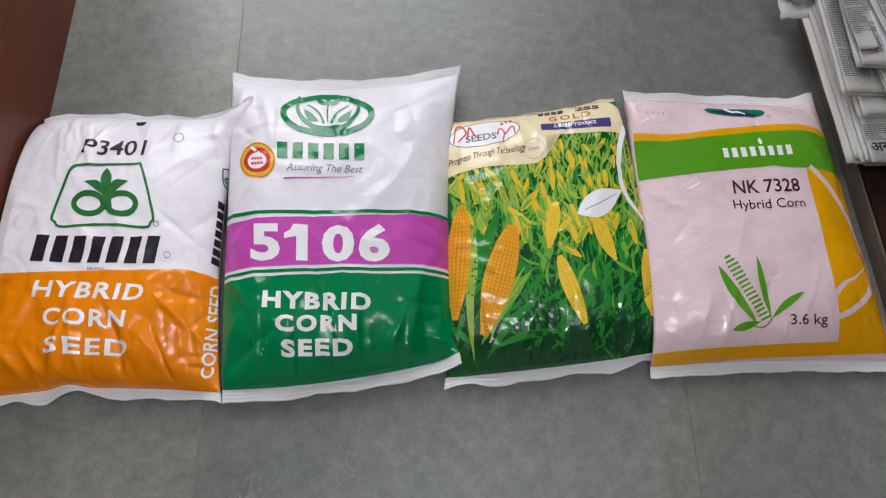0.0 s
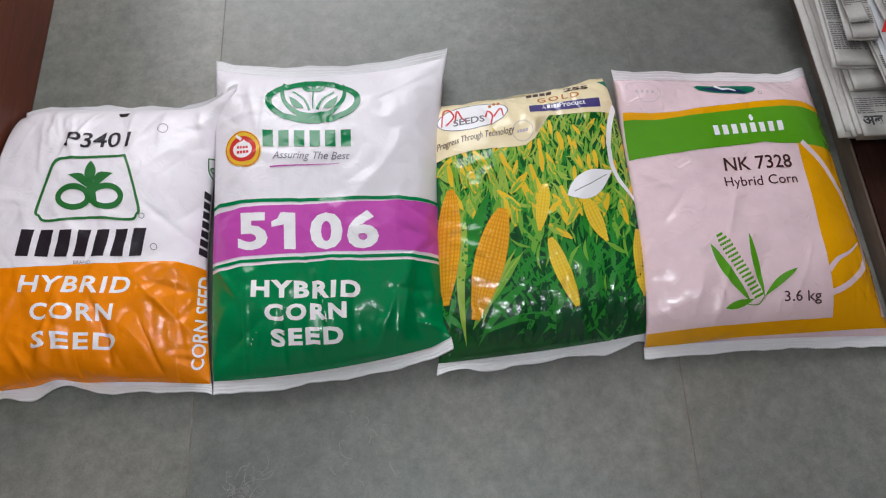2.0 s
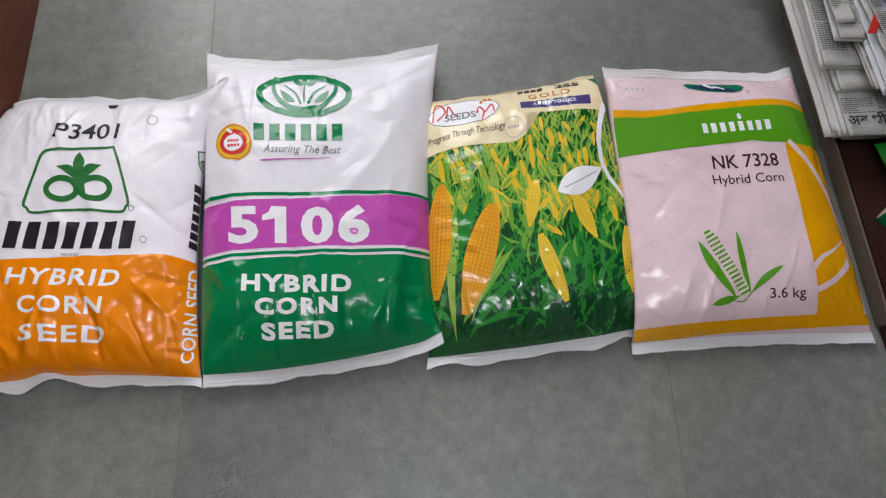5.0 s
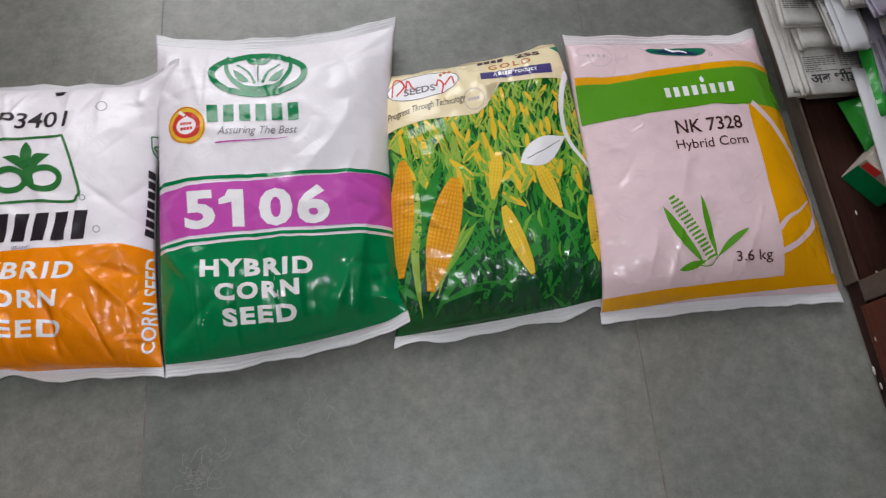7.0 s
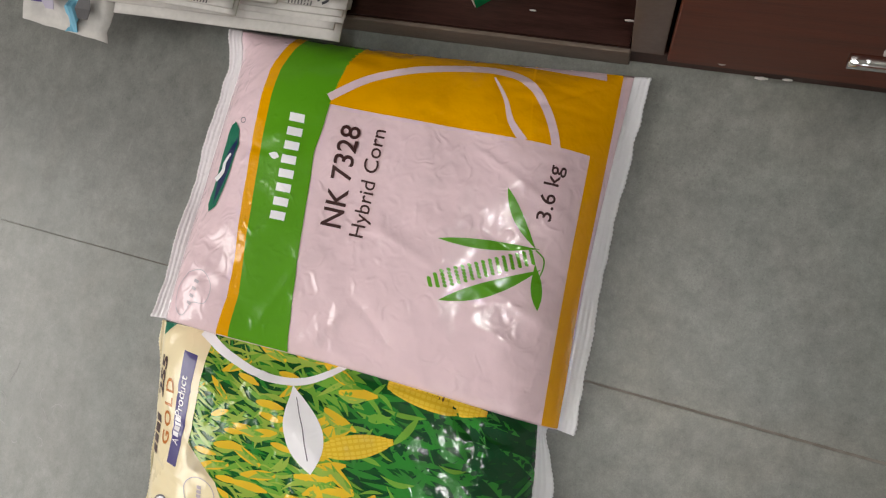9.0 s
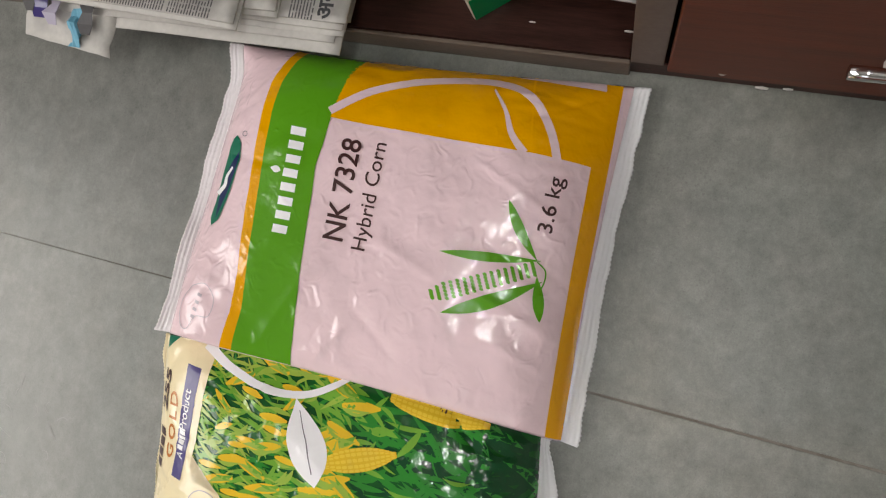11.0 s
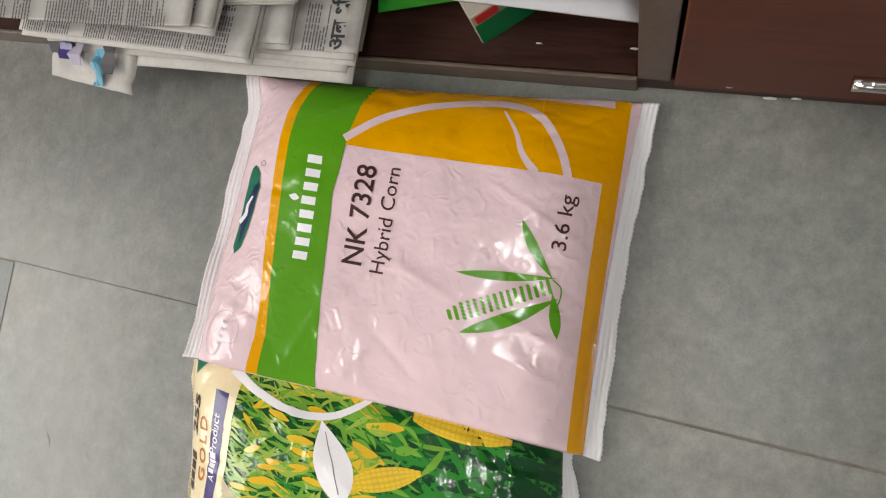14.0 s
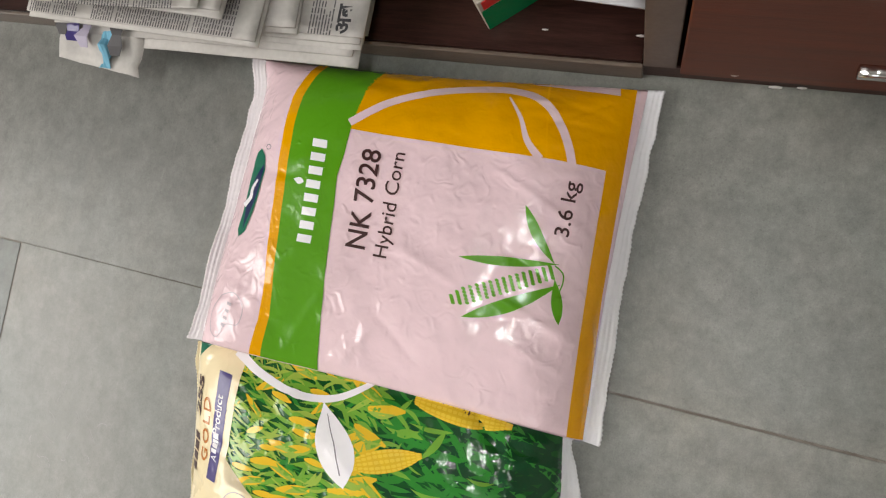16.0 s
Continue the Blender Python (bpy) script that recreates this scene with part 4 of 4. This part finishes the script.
Artwork(K).text("SEEDS", (852, 246), 54, 13, -7, 0.1, 0.02).lay("lettering", M["ink_grey"], B, "grey capital letters", 5)
Artwork(K).text("Progress Through Technology", (863, 277), 136, 15, -10.5, 0.25, 0.006).lay("slogan", M["ink_dark"], B, "thin dark slanted slogan", 4.5)
Artwork(K).text("GOLD", (1008, 206), 72, 10, -6, 0, 0.02, 1.3).lay("lettering", M["ink_ochre"], B, "brown-orange capital letters", 4.5)
Artwork(K).text("255", (1040, 189), 42, 10, -6, 0.15, 0.04).bars((978, 195), 46, 8, 4, -6, 0.2).lay("variety_number", M["ink_dark"], B, "dark number beside blurred bars", 4.5)
strip = Artwork(K).poly([(957, 220), (1078, 210), (1080, 227), (958, 233)]).lay("violet_strip", M["ink_violet"], B, "violet-blue strip", 4.2)
Artwork(K).text("Product", (1032, 219), 44, 9, -4, 0, 0.01).text("A", (983, 223.5), 7, 8, -4).bars((1000, 222), 22, 7, 4, -4).lay("strip_lettering", M["ink_white"], strip, "small white letters", 4.8)
Artwork(K).lens((1022, 380), (1099, 338), 46, 2, 14).lay("white_leaf", M["ink_white"], B, "white printed leaf", 5)
Artwork(K).stroke([(1034, 374), (1060, 362), (1090, 345)], 1.6, 1.0).lay("leaf_vein", M["ink_grey"], B, "thin grey leaf vein", 5.6)
Artwork(K).stroke([(1104, 222), (1095, 262), (1094, 305), (1106, 345), (1130, 378), (1150, 396)], 10, 5).lay("white_swoosh", M["ink_white"], B, "white curved stripe", 5)
Artwork(K).ring((945, 266), 18, 18, 1.0).bars((945, 266), 20, 5, 4, -8).lay("pen_stamp", M["pen"], B, "faint stamped ring", 4.5)
Artwork(K).poly([(1078, 176), (1106, 170), (1112, 176), (1110, 196), (1098, 190)]).lay("teal_corner", M["ink_teal"], B, "teal printed corner", 4.6)
Artwork(K).bars((1152, 470), 90, 7, 7, -88).singly("side_bar", M["ink_dark"], B, "dark bar on the side", 4)

# ---- pink bag ----
K = "pink"
B = bag(K, M["pink"], "pink plastic corn seed bag with green and amber print", "clear ribbed seal")
la = [(536, 120), (530, 143), (505, 200), (494, 250), (480, 320), (470, 420), (462, 530), (448, 600), (420, 675), (412, 700)]
lb = [(556, 120), (548, 145), (525, 200), (512, 250), (497, 330), (488, 420), (478, 530), (470, 590), (442, 682), (436, 705)]
lc = [(662, 120), (652, 155), (632, 205), (614, 258), (590, 340), (578, 440), (568, 540), (560, 620), (553, 690), (550, 715)]
Artwork(K).band(la, lb).lay("amber_line", M["amber"], B, "amber line", 1)
Artwork(K).band(lb, lc).lay("green_band", M["grass"], B, "bright green band", 1)
Artwork(K).band([(660, 120), (720, 130), (850, 140), (960, 150), (1050, 160), (1122, 165)], [(613, 257), (700, 270), (850, 291), (960, 307), (1066, 326), (1097, 331)]).lay("amber_panel", M["amber"], B, "amber side panel", 1)
Artwork(K).band([(1066, 325), (1055, 400), (1040, 500), (1020, 650), (1000, 795), (997, 815)], [(1097, 330), (1078, 450), (1062, 550), (1046, 680), (1030, 800), (1027, 820)]).lay("amber_strip", M["amber"], B, "amber strip above the seal", 1.2)
Artwork(K).poly([(930, 165), (1088, 168), (1089, 193)]).stroke([(612, 246), (680, 207), (760, 185), (850, 178), (920, 188), (960, 212), (985, 250), (1000, 290), (1006, 322)], 13, 15).stroke([(892, 196), (913, 235), (925, 275), (948, 308)], 3, 15).lay("pale_leaf_line", M["ink_lilac"], B, "pale pink curved leaf lines", 2)
Artwork(K).text("NK 7328", (636, 380), 178, 35, -80, 0, 0.012).lay("variety_number", M["ink_dark"], B, "dark brown number", 2)
Artwork(K).text("Hybrid Corn", (685, 391), 190, 33, -79.5, 0, 0.004).lay("lettering", M["ink_dark"], B, "thin dark brown letters", 2)
Artwork(K).text("3.6 kg", (1001, 396), 98, 36, -80, 0, 0.008).lay("weight_lettering", M["ink_dark"], B, "dark brown weight mark", 2)
Artwork(K).bars((547, 363), 196, 25, 8, -81, 0, 0.42).singly("brand_block", M["ink_white"], B, "pale block")
Artwork(K).lens((531, 352), (512, 346), 12).lay("small_leaf", M["ink_white"], B, "small pale leaf", 2)
A = Artwork(K).lens((808, 481), (985, 494), 17, 2, 12).lens((925, 389), (978, 494), 19, 5, 12).lens((986, 602), (978, 520), 20, 0, 10)
for i in range(16):
    t = i / 15
    c = Vector((797, 557)).lerp(Vector((972, 508)), t)
    n = Vector((0.27, 0.96))
    half = 17 - 4 * t if i > 1 else 8 + 5 * i
    for j in range(5):
        q = c + n * half * ((j + 0.5) / 2.5 - 1)
        A.disc(q, 4.6, 3.1, 29, 6)
A.stroke([(978, 496), (992, 510), (992, 528), (985, 545)], 2.5)
A.lay("corn_emblem", M["grass"], B, "green printed corn cob with leaves", 2.2)
Artwork(K).lens((814, 588), (988, 530), 26, 6, 12).lay("lower_leaf", M["grass"], B, "green printed leaf under the cob", 1.2)
Artwork(K).poly([(795, 545), (968, 494), (982, 500), (985, 518), (815, 578), (793, 570)]).lay("cob_field", M["ink_lilac"], B, "pale cob field", 1.6)
Artwork(K).poly([(447, 290), (455, 304), (454, 330), (443, 368), (431, 405), (416, 440), (402, 450), (399, 436), (408, 408), (415, 382), (423, 348), (431, 314), (438, 296)]).lay("emblem_oval", M["ink_teal"], B, "dark teal oval emblem at the rolled rim", 2)
Artwork(K).lens((453, 318), (411, 436), 15, 3, 12).lay("emblem_shade", M["ink_navy"], B, "navy half of the emblem", 2.6)
Artwork(K).stroke([(412, 392), (426, 378), (430, 362), (441, 346)], 9, 4).lay("emblem_wave", M["ink_white"], B, "white wave", 3)
Artwork(K).ring((462, 288), 5, 5, 1.2).lay("registration_ring", M["ink_grey"], B, "small ring", 2)
Artwork(K).stroke([(372, 560), (400, 555), (418, 580), (408, 610), (380, 612), (362, 634), (346, 622), (350, 590), (372, 560)], 1.5).bars((384, 590), 54, 9, 4, -68, 0, 0.6).lay("pen_scribble", M["pen"], B, "faint pen scribble in a loop", 2)


# ---- things on the open shelf ----
def folded_sheet(x0, x1, y0, y1, z, thick, seed, sag=0.01, turn=0.0, curl=0.0):
    """A folded paper: grid with a lazy wave, drooping where it leaves the shelf."""
    rng = random.Random(seed)
    nx, ny = 14, 24
    cx, cy = (x0 + x1) / 2, (y0 + y1) / 2
    p = rng.uniform(0, 9)
    rows = []
    for j in range(ny + 1):
        row = []
        for i in range(nx + 1):
            x, y = lerp(x0, x1, i / nx), lerp(y0, y1, j / ny)
            zz = z + 0.004 * noise.noise((x * 9 + p, y * 7, seed)) - sag * max(0.0, (0.602 - x) / 0.08) ** 1.5 + curl * (j / ny) ** 2
            dx, dy = x - cx, y - cy
            row.append((cx + dx * math.cos(turn) - dy * math.sin(turn), cy + dx * math.sin(turn) + dy * math.cos(turn), max(zz, 0.034)))
        rows.append(row)
    return rows


def newspaper(x0, x1, y0, y1, z, seed, label, turn=0.0, sag=0.01, folds=3, name="newspaper", mat="news", lines=True, curl=0.0):
    t = thing(name, ((x0 + x1) / 2, (y0 + y1) / 2, z), label, "newspaper" if name == "newspaper" else "paper", "papers stacked on the shelf")
    rng = random.Random(seed)
    for k in range(folds):
        d = rng.uniform(-0.004, 0.004)
        rows = folded_sheet(x0 + d + 0.003 * k, x1, y0 + rng.uniform(-0.003, 0.006), y1, z + 0.0042 * k, 0, seed, sag, turn, curl)
        part("folded_page", sheet_mesh(rows, 0.0022), M[mat], t, smooth=True)
    if lines:
        z_top = z + 0.0042 * (folds - 1) + 0.0008
        rows = folded_sheet(x0, x1, y0, y1, z_top, 0, seed, sag, turn, curl)
        bm = bmesh.new()
        nx, ny = len(rows[0]) - 1, len(rows) - 1
        def at(s, q):
            i, j = min(int(s * nx), nx - 1), min(int(q * ny), ny - 1)
            fs, fq = s * nx - i, q * ny - j
            a, b, c, d = (Vector(rows[j][i]), Vector(rows[j][i + 1]), Vector(rows[j + 1][i]), Vector(rows[j + 1][i + 1]))
            return a.lerp(b, fs).lerp(c.lerp(d, fs), fq) + Vector((0, 0, 0.0022))
        cols = max(1, round((x1 - x0) / 0.052))
        for c in range(cols):
            s0, s1 = 0.05 + c * 0.93 / cols, 0.05 + (c + 0.9) * 0.93 / cols
            n = int((y1 - y0) / 0.0036)
            gap = rng.uniform(0.2, 0.9)
            for r in range(n):
                q = 0.10 + 0.88 * r / n
                if abs(q - gap) < 0.03 or rng.random() < 0.04:
                    continue
                e = s1 if rng.random() < 0.8 else lerp(s0, s1, rng.uniform(0.4, 0.9))
                w = 0.0014 / (y1 - y0)
                for m in range(7):
                    a, b = lerp(s0, e, m / 7), lerp(s0, e, (m + rng.choice((0.7, 0.85, 0.95))) / 7)
                    bm.faces.new([bm.verts.new(at(ss, qq)) for ss, qq in ((a, q), (b, q), (b, q + w), (a, q + w))])
        for f in bm.faces:
            f.normal_update()
            if f.normal.z < 0:
                f.normal_flip()
        part("print_pattern", bm, M["news_ink"], t, "grey rows of newsprint", kind="stuff")
    return t


# lower bundle: reaches out over the shelf's edge
newspaper(0.598, 0.74, 0.290, 0.60, 0.036, 1, "folded newspaper at the bottom of the pile on the shelf", sag=0.0, lines=False, folds=5)
newspaper(0.563, 0.75, 0.284, 0.62, 0.0585, 2, "folded newspaper hanging over the shelf edge", sag=0.003, lines=False)
front = newspaper(0.580, 0.69, 0.277, 0.58, 0.069, 3, "folded newspaper with rows of print and a headline", sag=0.0)
rng = random.Random(12)
newspaper(0.581, 0.70, 0.345, 0.64, 0.083, 4, "folded newspaper with dense print", turn=0.03, sag=0.0, folds=2)
newspaper(0.568, 0.66, 0.368, 0.66, 0.092, 5, "creased newspaper sheets on the pile", turn=-0.04, sag=0.0, folds=2)
newspaper(0.610, 0.664, 0.330, 0.62, 0.102, 6, "narrow folded newspaper on the pile", turn=0.05, sag=0.0, folds=2)
newspaper(0.620, 0.652, 0.318, 0.60, 0.111, 7, "narrow pale folded leaflet on the newspapers", turn=0.04, sag=0.0, name="leaflet", mat="paper", lines=False, folds=2)
newspaper(0.590, 0.630, 0.400, 0.66, 0.112, 13, "narrow folded newspaper strip on the pile", turn=-0.06, sag=0.0, folds=2)
newspaper(0.628, 0.668, 0.372, 0.62, 0.121, 14, "narrow folded newspaper strip on the pile", turn=0.09, sag=0.0, folds=2)
newspaper(0.576, 0.606, 0.430, 0.66, 0.121, 15, "curled newspaper strip on the pile", turn=0.05, sag=0.0, folds=1, curl=0.02)
newspaper(0.650, 0.690, 0.352, 0.62, 0.129, 16, "lilac folded leaflet on the newspapers", turn=0.12, sag=0.0, name="leaflet", mat="paper_lilac", lines=False, folds=2)
newspaper(0.700, 0.80, 0.325, 0.62, 0.112, 8, "folded newspaper bundle behind the front pile", turn=-0.10, sag=0.0)
newspaper(0.71, 0.82, 0.335, 0.64, 0.127, 9, "folded newspaper bundle behind the front pile", turn=-0.04, sag=0.0)
strip = thing("red_tape", (0.632, 0.42, 0.118), "short red printed strip across a leaflet", "paper", "papers stacked on the shelf")
part("strip", sheet_mesh([[(0.618 + 0.006 * i + 0.012 * j, 0.404 + 0.010 * i, 0.1255 + 0.0002 * i) for i in range(5)] for j in range(2)], 0.0006), M["ink_red"], strip)

cu = bpy.data.curves.new("headline", "FONT")
cu.body, cu.size, cu.resolution_u = "अब भीड़", 0.021, 3
cu.offset = 0.0006
tmp = new("headline", cu)
bpy.context.view_layer.update()
me = bpy.data.meshes.new_from_object(tmp.evaluated_get(bpy.context.evaluated_depsgraph_get()))
bpy.data.objects.remove(tmp)
hb = bmesh.new()
hb.from_mesh(me)
bpy.data.meshes.remove(me)
for v in hb.verts:
    v.co = Vector((0.586 + v.co.x, 0.287 + v.co.y, 0.0835))
if len(hb.faces):
    part("headline", hb, M["news_dark"], front, "black headline letters")
else:
    hb.free()

# torn sheet with a picture, at the far end of the pile
torn = thing("torn_sheet", (0.56, 0.62, 0.06), "torn colour newspaper page sticking out of the pile", "newspaper", "papers stacked on the shelf")
part("page", sheet_mesh([[(lerp(0.530, 0.63, i / 10) + 0.014 * (j / 8), lerp(0.535, 0.650, j / 8), 0.068 + 0.008 * noise.noise((i * 0.5, j * 0.6, 3)) - 0.01 * (1 - i / 10)) for i in range(11)] for j in range(9)], 0.0008),
     M["news"], torn, smooth=True)
part("blue_patch", sheet_mesh([[(lerp(0.536, 0.575, i / 5), lerp(0.572, 0.590, j / 4), 0.0705 + 0.008 * noise.noise((i * 0.5, 2 + j * 0.3, 3)) - 0.010 * (1 - i / 10)) for i in range(6)] for j in range(5)], 0.0005), M["blue_print"], torn, "blue printed patch")

for k, (y, w, m) in enumerate(((0.556, 0.012, "news_ink"), (0.600, 0.010, "paper_lilac"), (0.617, 0.014, "ink_violet"), (0.634, 0.009, "news_ink"))):
    part("printed_patch", sheet_mesh([[(lerp(0.548, 0.612, i / 6) + 0.006 * k, y + w * j / 2 + 0.004 * (i % 2) * j, 0.0745 + 0.008 * noise.noise((1 + i * 0.8, 2 + k, 3)) - 0.006 * (1 - i / 6)) for i in range(7)] for j in range(3)], 0.0005), M[m], torn, "smudged printed patch")

# clear sleeve with a green margin, holding a lilac sheet
sleeve = thing("document_pouch", (0.655, 0.32, 0.075), "lilac paper in a green-edged pouch on the shelf", "pouch")
part("inner_sheet", sheet_mesh([[(lerp(0.664, 0.706, i / 8) + 0.02 * (j / 10), lerp(0.255, 0.42, j / 10), 0.098 + 0.003 * noise.noise((i, j, 0))) for i in range(9)] for j in range(11)], 0.001), M["paper_lilac"], sleeve, smooth=True)
part("green_margin", sheet_mesh([[(lerp(0.652, 0.664, i / 4) + 0.018 * (j / 10), lerp(0.225, 0.42, j / 10), 0.088 + 0.0025 * i) for i in range(5)] for j in range(11)], 0.0012), M["green_pack"], sleeve, "bright green margin", smooth=True)
part("print_bars", merge(*[box(0.673 + 0.008 * k, 0.6755 + 0.008 * k, 0.275, 0.33 + 0.006 * (k % 3), 0.1035, 0.1040) for k in range(4)]), M["ink_grey"], sleeve, "grey bars of print")

# green pouch and carton below the card
def pillow(cx, cy, w, l, z0, h, turn, n=14):
    c, s = math.cos(turn), math.sin(turn)
    top, bot = [], []
    for j in range(n + 1):
        rt, rb = [], []
        for i in range(n + 1):
            a, b = i / n, j / n
            f = swell(a, 2.5, 0.7) * swell(b, 2.5, 0.7)
            dx, dy = (a - 0.5) * w, (b - 0.5) * l
            x, y = cx + dx * c - dy * s, cy + dx * s + dy * c
            rt.append((x, y, z0 + h * (0.35 + 0.65 * f) + 0.002 * noise.noise((a * 7, b * 7, cx * 50)) * f))
            rb.append((x, y, z0 + h * 0.33 * (1 - f)))
        top.append(rt), bot.append(rb)
    return merge(sheet_mesh(top), sheet_mesh([r[::-1] for r in bot]))


pouch = thing("green_pouch", (0.66, 0.235, 0.0315), "bright green plastic pouch lying on the shelf", "pouch")
part("pouch_body", pillow(0.688, 0.243, 0.085, 0.080, 0.032, 0.052, 0.2), M["green_pack"], pouch, smooth=True)
pack = thing("small_carton", (0.66, 0.165, 0.0315), "small green and white carton lying on the dark shelf", "carton")
cm = pose(0.668, 0.168, 0.0585, 0, 0, 38)
bm = box(-0.036, 0.036, -0.030, 0.030, -0.0268, 0.0262, 0.0015)
bmesh.ops.transform(bm, matrix=cm, verts=bm.verts)
part("carton_body", bm, M["carton"], pack)
bm = merge(box(-0.0368, -0.0362, -0.029, 0.029, -0.0258, 0.010), box(-0.036, 0.036, -0.0308, -0.0302, -0.0258, 0.004))
bmesh.ops.transform(bm, matrix=cm, verts=bm.verts)
part("green_label", bm, M["green"], pack, "deep green printed panels")
bm = box(-0.0368, -0.0362, 0.004, 0.026, 0.012, 0.025)
bmesh.ops.transform(bm, matrix=cm, verts=bm.verts)
part("red_mark", bm, M["ink_red"], pack, "small red mark")
support = thing("yellow_packet", (0.735, 0.28, 0.0315), "yellow packet under the white card", "packet")
part("packet_body", pillow(0.735, 0.280, 0.075, 0.11, 0.032, 0.052, 0.1), M["yellow_pack"], support, smooth=True)
block = thing("paper_bundle", (0.71, 0.1, 0.0315), "bundle of folded paper under the white card", "paper")
for k in range(4):
    part("folded_page", box(0.680 + 0.003 * k, 0.738, 0.075 + 0.002 * k, 0.125, 0.032 + 0.013 * k, 0.0445 + 0.013 * k, 0.002), M["news"], block)

# white leaflet card lying across them
card = thing("leaflet_card", (0.695, 0.165, 0.088), "white card with pale blue print lying on the packets", "card")
C0, C1, C2, C3 = (0.624, 0.020), (0.643, 0.303), (0.766, 0.290), (0.749, 0.058)
def card_at(s, t, lift=0.0):
    a, b = (lerp(C0[0], C1[0], t), lerp(C0[1], C1[1], t)), (lerp(C3[0], C2[0], t), lerp(C3[1], C2[1], t))
    return lerp(a[0], b[0], s), lerp(a[1], b[1], s), 0.090 + 0.003 * math.sin(t * 3.1) + lift
part("card_sheet", sheet_mesh([[card_at(i / 8, j / 14) for i in range(9)] for j in range(15)], 0.0025), M["paper"], card, smooth=True)
def card_bars(rows, name, mat, label):
    rng = random.Random(3)
    for s0, s1, t, h in rows:
        bm = bmesh.new()
        n = max(2, int((s1 - s0) / 0.07))
        for k in range(n):
            a, b = lerp(s0, s1, k / n), lerp(s0, s1, (k + rng.uniform(0.6, 0.9)) / n)
            f = bm.faces.new([bm.verts.new(card_at(*q, 0.0030)) for q in ((a, t), (b, t), (b, t + h), (a, t + h))])
            f.normal_update()
            if f.normal.z < 0:
                f.normal_flip()
        part(name, bm, mat, card, label, kind="stuff")
card_bars([(0.22, 0.90, 0.845, 0.034)], "title_bar", M["blue_print"], "pale blue title bars")
card_bars([(0.40, 0.58, 0.93, 0.010), (0.42, 0.80, 0.80, 0.009), (0.15, 0.75, 0.62, 0.007), (0.30, 0.72, 0.27, 0.022), (0.20, 0.85, 0.21, 0.012), (0.22, 0.82, 0.175, 0.012), (0.30, 0.75, 0.14, 0.009), (0.2, 0.85, 0.10, 0.009), (0.15, 0.85, 0.05, 0.008)],
          "small_print", M["blue_print"], "row of pale blue print")

# lilac sheet propped against the backboard
flap = thing("lilac_sheet", (0.77, 0.31, 0.15), "creased lilac sheet with faint pink print, on the paper bundle", "paper", "papers stacked on the shelf")
part("sheet", sheet_mesh([[(lerp(lerp(0.705, 0.848, a / 8), 0.738 + 0.02 * a / 8, b / 8), lerp(lerp(0.375, 0.318, a / 8), 0.256, b / 8), 0.156 - 0.012 * b / 8 + 0.003 * noise.noise((a * 0.5, b * 0.5, 9))) for a in range(9)] for b in range(9)], 0.0008), M["paper_lilac"], flap, smooth=True)
part("pink_bars", merge(*[box(0.752 + 0.006 * k, 0.7545 + 0.006 * k, 0.285, 0.320, 0.1555, 0.1560) for k in range(5)]), M["ink_lilac"], flap, "faint pink bars")
